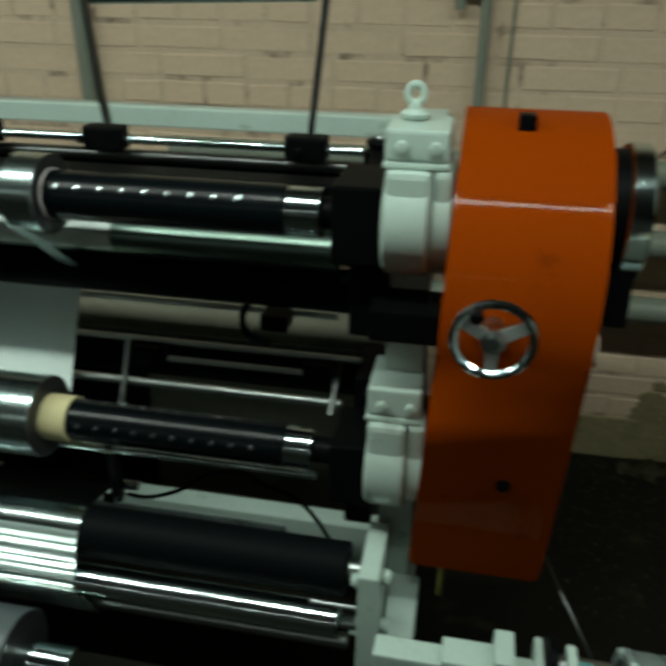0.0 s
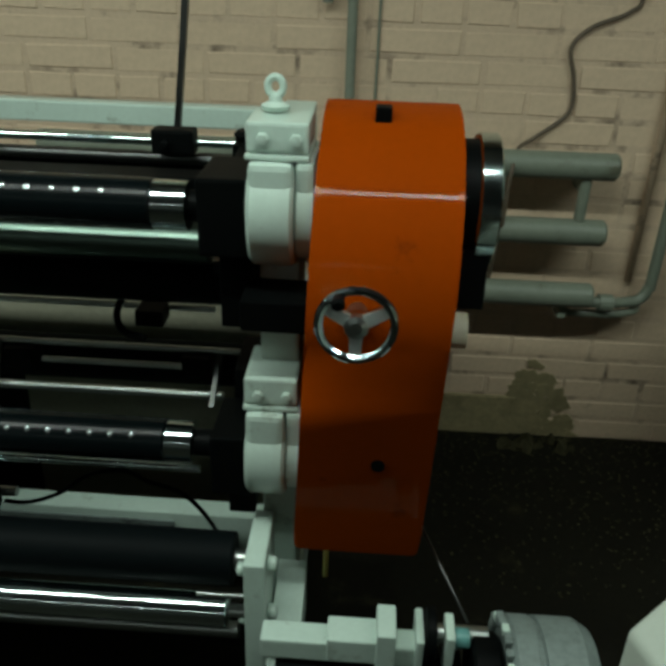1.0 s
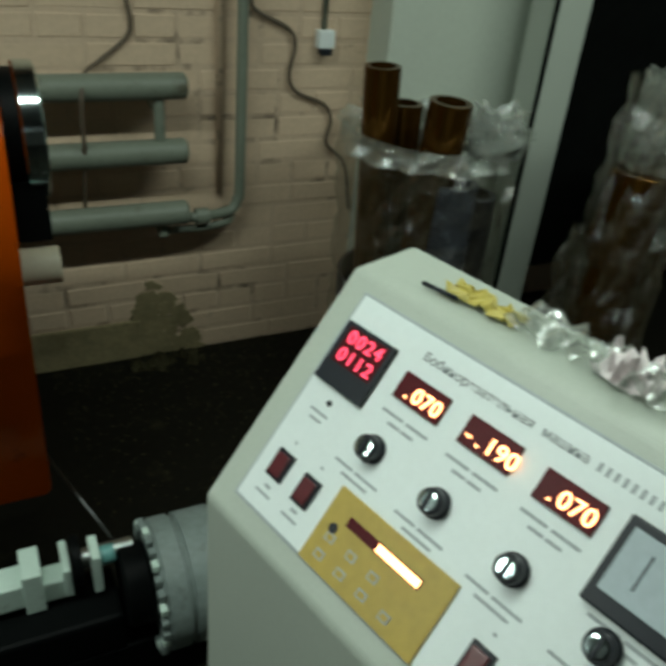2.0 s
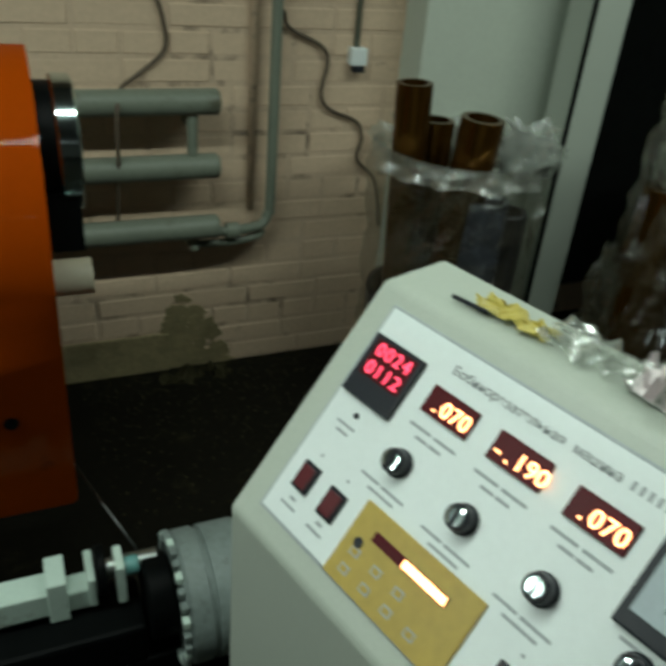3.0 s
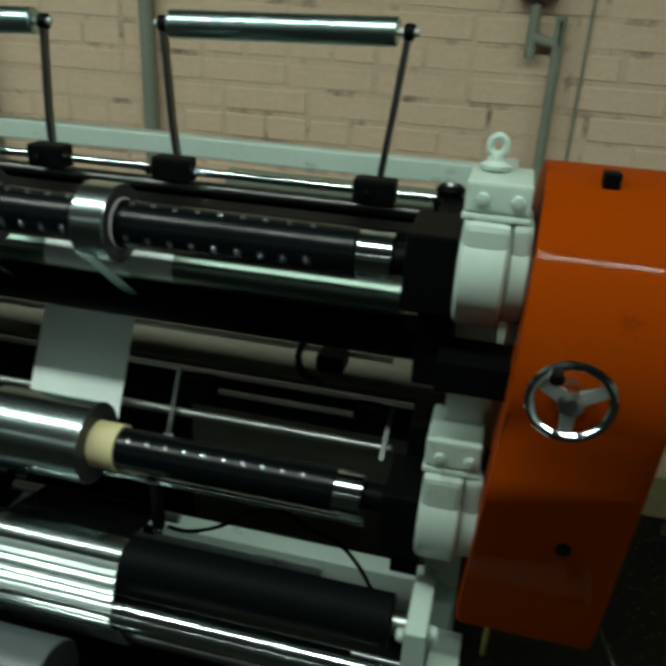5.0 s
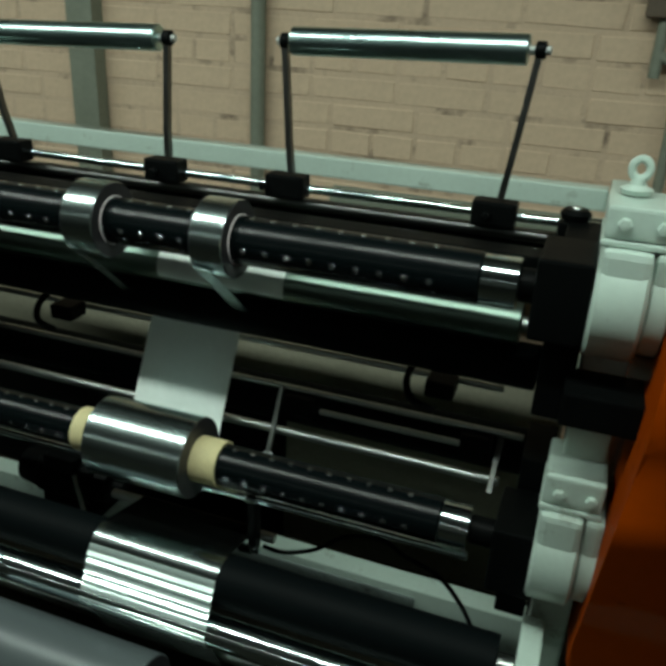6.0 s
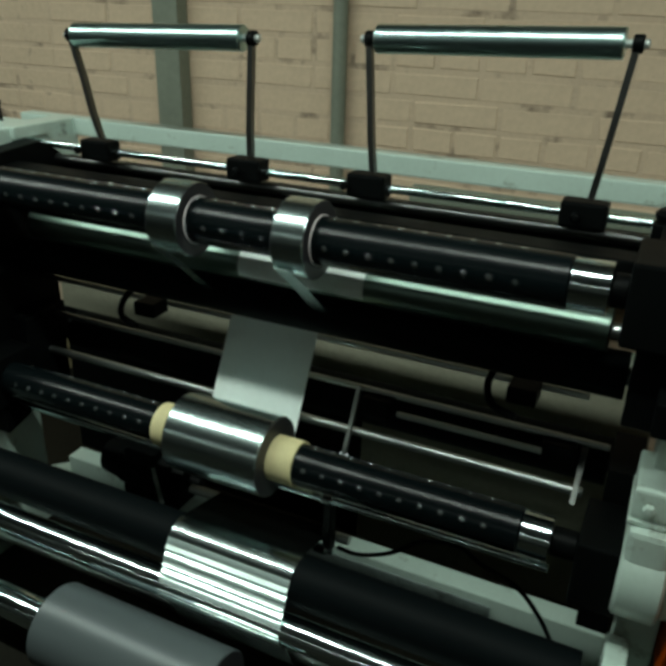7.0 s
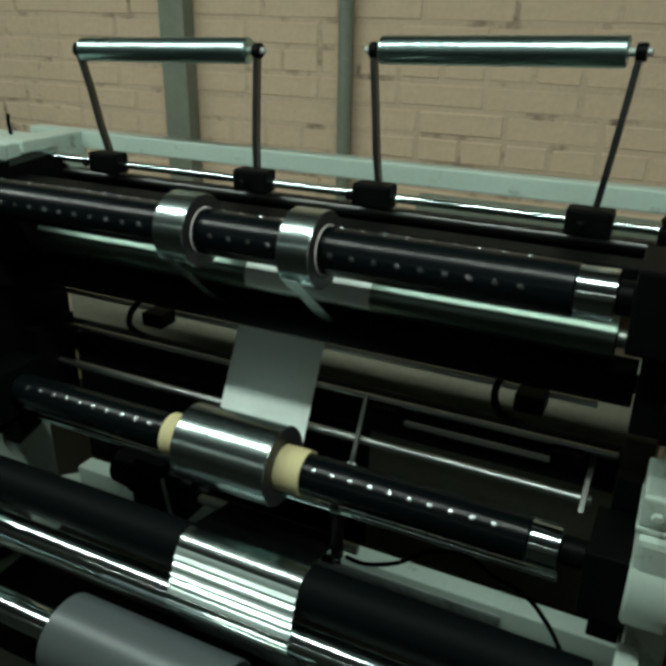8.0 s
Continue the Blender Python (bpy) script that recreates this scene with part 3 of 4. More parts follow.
# hooked levers under the upper rollers
for hx in (-0.275, -1.20):
    part("hook_lever", pipe(B(), [(hx - 0.045, 1.44, 0.815), (hx - 0.05, 1.40, 0.79), (hx - 0.03, 1.37, 0.765), (hx + 0.02, 1.36, 0.755)], 0.008, 8), M_BLACK, machine, "black hooked lever")
    part("lever_block", box(B(), hx - 0.01, hx + 0.05, 1.39, 1.45, 0.765, 0.80, 0.004), M_BLACK, machine)

# lower swing frame
sw = part("swing_arm", prism(B(), [(1.455, 0.686), (1.463, 0.674), (1.386, 0.536), (1.376, 0.542)], -0.632, -0.622, 0.002), M_STEEL, machine, "steel swing arm")
part("tip", lathe(B(), [(-0.011, 0.0), (-0.009, 0.008), (0.009, 0.008), (0.011, 0.0)], (-0.627, 1.380, 0.536), "x", 14), M_PANEL, sw)
# second arm takes the darker steel to stand in for its dimness
part("swing_arm", prism(B(), [(1.455, 0.672), (1.465, 0.660), (1.36, 0.595), (1.348, 0.600)], -0.128, -0.116, 0.002), M_DARKSTEEL, machine, "steel swing arm")
for a, b in ((-0.612, -0.545), (-0.205, -0.14)):
    part("clamp_block", box(B(), a, b, 1.435, 1.49, 0.618, 0.668, 0.005), M_BLACK, machine)
part("swing_rod", rod(B(), -0.53, -0.205, 1.45, 0.638, 0.0065), M_STEEL, machine)
# pneumatic bracket at the end of the chrome rod
bk = part("rod_bracket", box(B(), -0.632, -0.612, 1.285, 1.315, 0.33, 0.485, 0.003), M_BLACK, machine)
part("fitting", lathe(B(), [(-0.03, 0.006), (-0.028, 0.011), (0.0, 0.011), (0.004, 0.006), (0.02, 0.006)], (-0.622, 1.285, 0.338), "x", 12), M_CHROME, bk)
part("fitting", lathe(B(), [(-0.016, 0.007), (-0.012, 0.012), (0.012, 0.012), (0.016, 0.007)], (-0.625, 1.295, 0.474), "x", 12), M_CHROME, bk)
part("air_hose", pipe(B(), [(-0.60, 1.30, 0.345), (-0.55, 1.31, 0.335), (-0.48, 1.33, 0.352), (-0.42, 1.36, 0.385), (-0.34, 1.37, 0.395), (-0.28, 1.36, 0.375), (-0.20, 1.345, 0.36), (-0.14, 1.32, 0.32), (-0.09, 1.28, 0.27), (-0.05, 1.25, 0.22)], 0.005, 8), M_BLACK, machine, "thin black air hose")

# front bracket that carries the lower rollers
fb = part("front_bracket", box(B(), -0.012, 0.03, 1.075, 1.24, 0.03, 0.418, 0.005), M_WHITE, machine, "pale green front bracket")
for bz in (0.385, 0.25):
    part("bolt", lathe(B(), [(0.031, 0.016), (0.045, 0.016), (0.05, 0.011)], (0, 1.12, bz), "x", 6), M_WHITE, fb)
    part("bolt", lathe(B(), [(-0.028, 0.010), (-0.024, 0.015), (-0.013, 0.015)], (0, 1.10, bz), "x", 6), M_WHITE, fb)
part("pin", rod(B(), -0.11, -0.013, 1.085, 0.325, 0.005), M_STEEL, fb)
part("front_bracket", box(B(), MX - 0.03, MX + 0.005, 1.02, 1.25, 0.03, 0.5, 0.005), M_WHITE, machine, "pale green front bracket")

# orange belt guard
GY, GZ, GR = 1.358, 0.955, 0.297          # centre and radius of the guard's rounded head
prof = [(GY - GR * math.cos(radians(a)), GZ + GR * math.sin(radians(a))) for a in range(-6, 188, 5)]
prof += [(1.55, 0.374), (1.178, 0.374)]
prof += [(1.178 - 0.1154 * k / 8, 0.374 + 0.55 * k / 8) for k in range(1, 8)]
gb = prism(B(), prof, 0.108, 0.342, 0.012, True)
gb.normal_update()
for v in gb.verts:
    v.co.x = 0.225 + (v.co.x - 0.225) * (1 + 0.2 * max(0, 0.95 - v.co.z)) + 0.025 * (v.co.z - 1.1)          # the guard hangs slightly out of plumb
for e in gb.edges:
    if len(e.link_faces) == 2 and abs(e.link_faces[0].normal.x - e.link_faces[1].normal.x) > 0.05:
        e.smooth = False
guard = part("belt_guard", gb, M_ORANGE, machine, "glossy orange sheet-metal belt guard")
part("hole", lathe(B(), [(-0.003, 0.013), (0.004, 0.013)], (0.238, 1.1195, 0.645), "y", 20), M_BLACK, guard, "dark bolt hole")
part("latch", box(B(), 0.198, 0.226, 1.265, 1.30, 1.232, 1.262, 0.004), M_BLACK, guard, "black latch on the rounded top")
part("leg", lathe(B(), [(0.27, 0.006), (0.374, 0.006)], (0.145, 1.21, 0), "z", 10), M_TAPE, guard)
hw = part("handwheel", lathe(B(), [(-0.02, 0.010), (-0.016, 0.019), (0.02, 0.019), (0.075, 0.012)], (0.186, 1.022, 0.985), "y", 24), M_STEEL, guard, "chrome handwheel with three spokes")
rim = [(0.186 + 0.058 * math.sin(a * math.pi / 20), 1.015, 0.985 + 0.058 * math.cos(a * math.pi / 20)) for a in range(40)]
part("rim", pipe(B(), rim, 0.0075, 12, False, True), M_CHROME, hw)
for a in (180, 62, -62):
    s, c = math.sin(radians(a)), math.cos(radians(a))
    bm = B()
    for q, wd in ((0.014, 0.011), (0.055, 0.0085)):
        for sx, sy in ((-1, -0.004), (1, -0.004), (1, 0.006), (-1, 0.006)):
            bm.verts.new((0.186 + s * q + c * wd * sx, 1.017 + sy, 0.985 + c * q - s * wd * sx))
    v = list(bm.verts)
    for i in range(4):
        bm.faces.new((v[i], v[(i + 1) % 4], v[4 + (i + 1) % 4], v[4 + i]))
    bm.faces.new(v[:4]); bm.faces.new(v[4:])
    bm.verts.index_update()
    part("spoke", bm, M_CAST, hw)
part("knob", lathe(B(), [(-0.03, 0.006), (-0.026, 0.011), (-0.004, 0.009), (0.0, 0.004)], (0.158, 1.011, 1.032), "y", 14), M_BLACK, hw)
# pulley and tension bracket on the outer side of the guard
pl = part("pulley", lathe(B(), [(0.372, 0.03), (0.372, 0.111), (0.375, 0.115), (0.405, 0.115), (0.408, 0.111), (0.408, 0.10), (0.39, 0.098), (0.39, 0.03)], (0, UY + 0.012, UZ + 0.03), "x", 56), M_CHROME, guard, "polished steel pulley rim")
part("hub", rod(B(), 0.343, 0.385, UY + 0.012, UZ + 0.03, 0.104), M_BLACK, guard)
part("tension_bracket", prism(B(), [(1.17, 0.95), (1.22, 0.93), (1.27, 1.0), (1.24, 1.06), (1.18, 1.05)], 0.344, 0.40, 0.004), M_BLACK, guard)
part("rear_core", hollow(B(), 0.343, 0.44, 1.585, 0.70, 0.028, 0.043), M_CREAM, guard, "white plastic core on the rear shaft")
part("rear_shaft", rod(B(), -0.05, 0.42, 1.585, 0.70, 0.027), M_STEEL, guard)

# winding shafts that turn; rows of small steel buttons round each
def winding_shaft(y, z, c0, c1):
    s = part("winding_shaft", rod(B(), MX + 0.09, c0 - 0.001, y, z, SR, 0.003, 56), M_RUBBER, machine, "black winding shaft with rows of steel buttons", at=(0.7, y - 1.35, z))
    part("collar", hollow(B(), c0, c1, y, z, 0.02, SR - 0.002), M_CHROME, s, "bright steel collar")
    part("neck", rod(B(), c1 + 0.001, -0.094, y, z, SR * 0.62), M_BLACK, s)
    first = None
    for row in range(4):
        a = radians(90 * row)
        for k in range(30):
            x = -0.265 - 0.0432 * k
            if x < MX + 0.12:
                continue
            if first is None:
                bm = lathe(B(), [(-0.004, 0.0055), (0.0009, 0.0055), (0.0012, 0.0048), (0.00125, 0.0)], (0, 0, 0), "z", 12)
                me = bpy.data.meshes.new("button")
                bm.to_mesh(me)
                bm.free()
                me.materials.append(M_BUTTON)
                first = me
            b = new("button", first)
            b.parent = s
            b.matrix_local = Matrix.Translation((x, 0, 0)) @ Matrix.Rotation(a, 4, "X") @ Matrix.Translation((0, 0, SR - 0.0003))
    return s


shaft_u = winding_shaft(UY, UZ, -0.181, -0.121)
shaft_l = winding_shaft(LY, LZ, -0.197, -0.142)

# clamp rod with swing rollers above the machine
part("clamp_rod", rod(B(), MX - 0.02, -0.005, 1.525, 1.128, 0.0095), M_CHROME, machine, "bright chrome clamp rod")
part("support_rod", rod(B(), MX, -0.07, 1.545, 1.088, 0.012), M_DARKSTEEL, machine)
lv = part("clamp_lever", box(B(), -0.085, -0.005, 1.49, 1.56, 1.105, 1.135, 0.004), M_BLACK, machine)
part("lever_head", lathe(B(), [(0, 0.026), (0.012, 0.03), (0.02, 0.022)], (-0.055, 1.515, 1.14), "z", 20), M_BLACK, lv)
part("lever_screw", lathe(B(), [(0, 0.009), (0.004, 0.007)], (-0.055, 1.515, 1.161), "z", 14), M_STEEL, lv)


def swing_roller(xa, xb, ca, cb, rz, group="swing rollers"):
    """A guide roller on two arms that stand on clamp blocks."""
    t = thing("swing_roller", "metal guide roller on two thin arms above the machine", "roller", ((xa + xb) / 2, 1.525, 1.10), group)
    xm, k = (xa + xb) / 2, 0.028          # the roller hangs a little out of level

    def tilt(bm):
        for v in bm.verts:
            v.co.z += k * (v.co.x - xm)
        return bm

    part("roller", tilt(rod(B(), xa, xb, 1.53, rz, 0.0275, 0.002, 56)), M_ALU, t, "satin metal roller")
    part("axle", tilt(rod(B(), xa - 0.035, xb + 0.04, 1.53, rz, 0.008)), M_CAST, t)
    for x, c, sgn in ((xa - 0.017, ca, -1), (xb + 0.02, cb, 1)):
        part("end_nut", tilt(rod(B(), x - 0.008, x + 0.011, 1.53, rz, 0.016)), M_BLACK, t)
        bm = B()
        pts = [(c, 1.522, 1.16), (c + (x - c) * 0.25, 1.52, 1.22), (c + (x - c) * 0.55, 1.524, 1.30), (x, 1.53, rz - 0.004 + k * (x - xm))]
        rings = []
        for p in pts:
            rings.append([bm.verts.new((p[0] + dx, p[1] + dy, p[2])) for dx, dy in ((-0.006, -0.008), (0.006, -0.008), (0.006, 0.008), (-0.006, 0.008))])
        for r0, r1 in zip(rings, rings[1:]):
            for i in range(4):
                bm.faces.new((r0[i], r0[(i + 1) % 4], r1[(i + 1) % 4], r1[i]))
        bm.faces.new(rings[0]); bm.faces.new(rings[-1])
        part("arm", bm, M_DARKSTEEL, t)
        part("clamp_block", box(B(), c - 0.052, c + 0.035, 1.497, 1.547, 1.106, 1.156, 0.006), M_BLACK, t, "black clamp block")
        part("screw", lathe(B(), [(-0.012, 0.006), (-0.008, 0.009), (0.0, 0.009)], (c - 0.052 if sgn < 0 else c - 0.02, 1.493, 1.13), "y", 10), M_BLACK, t)
    return t


swing_roller(-0.652, -0.188, -0.645, -0.20, 1.427)
swing_roller(-1.43, -0.962, -1.375, -0.945, 1.402)

# ---- film on the machine ----
def film_roll(name, x0, x1, y, z, r, label, core_out=0.0, group="", wall=0.0058):
    t = thing(name, label, "film roll", (x0, y, z), group)
    part("winding", lathe(B(), [(x0, SR + 0.006), (x0, r - 0.001), (x0 + 0.001, r), (x1 - 0.001, r), (x1, r - 0.001), (x1, SR + 0.006), (x0, SR + 0.006)], (0, y, z), "x", 64), M_FILM, t, "bright metallised film")
    part("end_face", hollow(B(), x1 + 0.0004, x1 + 0.0016, y, z, SR + 0.006, r - 0.0015, 56), M_EDGE, t, "dark wound film edge")
    part("end_face", hollow(B(), x0 - 0.0016, x0 - 0.0004, y, z, SR + 0.006, r - 0.0015, 56), M_EDGE, t, "dark wound film edge")
    part("core", hollow(B(), x0 - core_out - 0.003, x1 + core_out + 0.003, y, z, SR + 0.0008, SR + wall), M_CARD if core_out else M_PAPER, t, "pale cardboard core")
    return t


roll_a = film_roll("slit_film_roll", -0.985, -0.915, UY, UZ, 0.075, "narrow slit roll of metallised film on the upper shaft", group="slit rolls", wall=0.003)
roll_b = film_roll("slit_film_roll", -0.705, -0.640, UY, UZ, 0.075, "narrow slit roll of metallised film on the upper shaft", group="slit rolls", wall=0.003)
roll_c = film_roll("wide_film_roll", -0.985, -0.745, LY, LZ, 0.092, "wide roll of metallised film on a pale cardboard core", 0.06)

bm = sheet(B(), [(1.497, 0.807), (1.46, 0.737), (1.42, 0.661), (1.388, 0.60), (1.368, 0.56)], -0.985, -0.748, 0.0006, 8, 0.001)
whole("film_web", bm, M_WEB, "white film web running down to the wide roll", "film")
arc = [(1.400 - 0.0406 * math.cos(radians(a)), 0.955 + 0.0406 * math.sin(radians(a))) for a in range(-30, 100, 5)]
whole("film_wrap", sheet(B(), arc, -0.885, -0.590, 0.0006, 2), M_WEB, "pale film wrapped over the contact roller", "film")
bm = sheet(B(), [(1.195, 1.035), (1.262, 0.98), (1.352, 0.90), (1.47, 0.812)], -0.702, -0.668, 0.0006, 2)
whole("slit_strip", bm, M_FILM, "narrow film strip running up to the slit roll", "film")
bm = sheet(B(), [(1.195, 1.035), (1.262, 0.98), (1.352, 0.90), (1.47, 0.812)], -0.982, -0.955, 0.0006, 2)
whole("slit_strip", bm, M_FILM, "narrow film strip running up to the slit roll", "film")
web = thing("parent_web", "wide shining film web over the lower rollers", "film", (-0.78, 1.15, 0.3))
arc = [(1.325 - 0.0125 * math.cos(radians(a)), 0.352 + 0.0125 * math.sin(radians(a))) for a in (190, 160, 130, 110)]
arc += [(1.165 - 0.0575 * math.cos(radians(a)), 0.346 + 0.0575 * math.sin(radians(a))) for a in range(105, 38, -6)]
# upper span coloured dark for what it mirrors, lower span pale
part("upper_span", sheet(B(), arc, -0.935, -0.625, 0.0006, 14, 0.0006), M_FILM_DIM, web, "smooth film, darkened for its dark reflection")
arc = arc[-1:] + [(1.165 - 0.0575 * math.cos(radians(a)), 0.346 + 0.0575 * math.sin(radians(a))) for a in (34, 28, 22)]
arc += [(1.1085 - 0.043 * k / 44 - 0.0034 * math.sin(k * 0.8 + 0.4) - 0.0012 * math.sin(k * 1.9), 0.364 - 0.097 * k / 44) for k in range(1, 45)]
arc += [(1.10 - 0.0352 * math.cos(radians(a)), 0.266 + 0.0352 * math.sin(radians(a))) for a in range(0, -71, -10)] + [(1.11, 0.19), (1.14, 0.12)]
part("rippled_span", sheet(B(), arc, -0.935, -0.625, 0.0006, 14, 0.0012), M_FILM_LIT, web, "rippled film, paled for its bright lamp streaks")
pr = thing("parent_film_roll", "large grey-silver parent roll of film at the foot of the machine", "film roll", (-0.95, 0.98, 0.14))
part("winding", rod(B(), -1.17, -0.72, 0.985, 0.135, 0.098, 0.002, 64), M_PARENT, pr)
part("end_face", rod(B(), -0.7199, -0.7185, 0.985, 0.135, 0.095, 0.0003, 48), M_EDGE, pr)
part("shaft", rod(B(), MX + 0.006, -0.60, 0.985, 0.135, 0.038), M_CHROME, pr, "polished unwinding shaft")

# ---- drive assembly on the floor beside the machine ----
dr = thing("drive_unit", "pale green drive arm with a black coupling and grey motor", "drive", (0.3, 1.02, 0.0))
part("arm", box(B(), 0.031, 0.335, 1.0, 1.05, 0.254, 0.306, 0.006), M_WHITE, dr, "pale green beam")
part("step_block", box(B(), 0.16, 0.26, 0.995, 1.056, 0.262, 0.322, 0.005), M_WHITE, dr)
part("end_block", box(B(), 0.255, 0.292, 0.99, 1.07, 0.245, 0.347, 0.004), M_WHITE, dr)
part("end_block", box(B(), 0.330, 0.346, 0.99, 1.075, 0.265, 0.338, 0.004), M_WHITE, dr)
part("collar", rod(B(), 0.350, 0.368, 1.03, 0.32, 0.05), M_BLACK, dr)
part("spindle", rod(B(), 0.368, 0.47, 1.03, 0.32, 0.02), M_STEEL, dr)
part("clip", box(B(), 0.384, 0.402, 0.985, 1.05, 0.26, 0.358, 0.004), M_WHITE, dr)
part("clip_nut", rod(B(), 0.403, 0.43, 1.01, 0.335, 0.02, 0.002, 6), M_TEAL, dr)
part("coupling", rod(B(), 0.435, 0.49, 0.99, 0.255, 0.085, 0.006), M_BLACK, dr)
mo = part("motor", lathe(B(), [(0.498, 0.05), (0.498, 0.126), (0.508, 0.135), (0.545, 0.135), (0.548, 0.128), (0.556, 0.128), (0.559, 0.135), (0.63, 0.135), (0.655, 0.12), (0.66, 0.0)], (0, 0.975, 0.25), "x", 56), M_GREY, dr, "grey cast motor end")
for i in range(28):
    a = 2 * math.pi * i / 28
    w = 0.008 + 0.004 * ((i * 7) % 5) / 5
    cy, cz = 0.975 + 0.125 * math.cos(a), 0.25 + 0.125 * math.sin(a)
    part("fin", box(B(), 0.486, 0.500, cy - w, cy + w, cz - w * (0.6 + (i * 5) % 3 * 0.3), cz + w, 0.003), M_GREY if i % 3 else M_WHITE, mo)
part("base", box(B(), 0.05, 0.62, 0.93, 1.09, 0.0, 0.14, 0.006), M_BLACK, dr)
part("gearbox", box(B(), 0.06, 0.43, 0.93, 1.07, 0.14, 0.24, 0.01), M_BLACK, dr)
part("stay_rod", pipe(B(), [(0.335, 1.32, 0.375), (0.435, 1.06, 0.32)], 0.003, 8, False), M_DARKSTEEL, dr)
part("gusset", prism(B(), [(1.12, 0.10), (1.27, 0.10), (1.27, 0.25), (1.12, 0.20)], 0.035, 0.10, 0.003), M_WHITE, dr)


# ---- control desk: built square to its own axes, then turned ----
A = radians(-74)
U = Vector((math.cos(A), math.sin(A), 0))            # along the panel
BK = Vector((-U.y, U.x, 0))                           # away from the operator
SL = radians(50)
DN = -BK * math.cos(SL) - Vector((0, 0, math.sin(SL)))  # down the sloping face
NR = U.cross(DN)
NR = NR if NR.z > 0 else -NR
PC = Vector((0.672, 0.551, 1.035))                    # centre of the counter
PM = Matrix(((U.x, -DN.x, NR.x, PC.x), (U.y, -DN.y, NR.y, PC.y), (U.z, -DN.z, NR.z, PC.z), (0, 0, 0, 1)))
desk = thing("control_desk", "light grey sheet-steel control desk with a sloping white panel", "control desk", (0.9, 0.4, 0))


def onto(bm):
    """From panel space (right, up the slope, out of the panel) to the world."""
    bmesh.ops.transform(bm, matrix=PM, verts=bm.verts)
    return bm


def pbox(p, q, w, h, z0, z1, bevel=0.0):
    return onto(box(B(), p - w / 2, p + w / 2, -q - h / 2, -q + h / 2, z0, z1, bevel))


def plathe(p, q, prof, seg=28):
    return onto(lathe(B(), prof, (p, -q, 0), "z", seg))


def lettering(txt, p, q, size, z, w=None):
    cu = bpy.data.curves.new("digits", "FONT")
    cu.body, cu.size, cu.align_x, cu.align_y, cu.extrude = txt, size, "CENTER", "CENTER", 0.0006
    ob = bpy.data.objects.new("digits", cu)
    scene.collection.objects.link(ob)
    me = bpy.data.meshes.new_from_object(ob.evaluated_get(bpy.context.evaluated_depsgraph_get()))
    bpy.data.objects.remove(ob)
    bm = B()
    bm.from_mesh(me)
    bmesh.ops.transform(bm, matrix=Matrix.Translation((p, -q, z)), verts=bm.verts)
    return onto(bm)


P0, P1 = -0.088, 0.64
top = PC + DN * -0.098
bot = PC + DN * 0.243
bm = B()
outline = []
for v in (bot, top):
    outline.append(((v - PC).dot(BK), v.z))
y0, y1 = outline[0][0], outline[1][0]
outline = [(y0, 0.05), (y0, outline[0][1]), (y1, outline[1][1]), (y1 + 0.105, outline[1][1] + 0.004), (y1 + 0.20, outline[1][1] - 0.12), (y1 + 0.20, 0.05)]
lo = [bm.verts.new(PC + U * P0 + BK * y + Vector((0, 0, z - PC.z))) for y, z in outline]
hi = [bm.verts.new(PC + U * P1 + BK * y + Vector((0, 0, z - PC.z))) for y, z in outline]
for i in range(6):
    bm.faces.new((lo[i], lo[(i + 1) % 6], hi[(i + 1) % 6], hi[i]))
bm.faces.new(lo); bm.faces.new(hi)
bmesh.ops.bevel(bm, geom=list(bm.edges), offset=0.007, segments=3, affect="EDGES", profile=0.5)
body = part("body", bm, M_CONSOLE, desk, "light grey painted steel cabinet")
part("plinth", box(B(), 0.62, 0.95, 0.0, 0.5, 0.0, 0.06, 0.004), M_BLACK, desk)
panel = part("panel", pbox(0.262, 0.068, 0.615, 0.284, 0.0, 0.0035, 0.001), M_PANEL, desk, "white laminate instrument panel")
part("gasket", pbox(0.262, 0.068, 0.623, 0.292, -0.001, 0.002, 0.001), M_INK, desk)
cnt = part("counter", pbox(0, 0, 0.079, 0.079, 0.0037, 0.012, 0.002), M_PLASTIC, desk, "dark square counter with red digits")
part("window", pbox(0.002, -0.011, 0.064, 0.046, 0.0122, 0.0128), M_SMOKE, cnt)
def digits(txt, p, q, size, z, step, m, parent, label):
    for i, ch in enumerate(txt):
        part("digit", lettering(ch, p + (i - (len(txt) - 1) / 2) * step, q, size, z), m, parent, label)


digits("0024", 0.003, -0.022, 0.0235, 0.0136, 0.0145, M_RED, cnt, "glowing red digit")
digits("0112", 0.003, 0.001, 0.0235, 0.0136, 0.0145, M_RED, cnt, "glowing red digit")
for p, q, txt in ((0.098, -0.010, ".070"), (0.193, -0.010, "-.190"), (0.289, -0.008, ".070")):
    d = part("display", pbox(p, q, 0.066, 0.033, 0.0037, 0.008, 0.001), M_SMOKE, desk, "dark red display with orange digits")
    digits(txt, p + 0.004, q + 0.003, 0.0255, 0.0088, 0.0135, M_AMBER, d, "glowing orange digit")
mt = part("panel_meter", pbox(0.392, 0.012, 0.10, 0.088, 0.0037, 0.014, 0.003), M_PLASTIC, desk, "black framed analogue meter")
part("face", pbox(0.392, 0.008, 0.082, 0.062, 0.0142, 0.015), M_DIAL, mt, "pale meter face")
part("needle", onto(box(B(), 0.375, 0.377, -0.025, 0.01, 0.0152, 0.0156)), M_PLASTIC, mt)
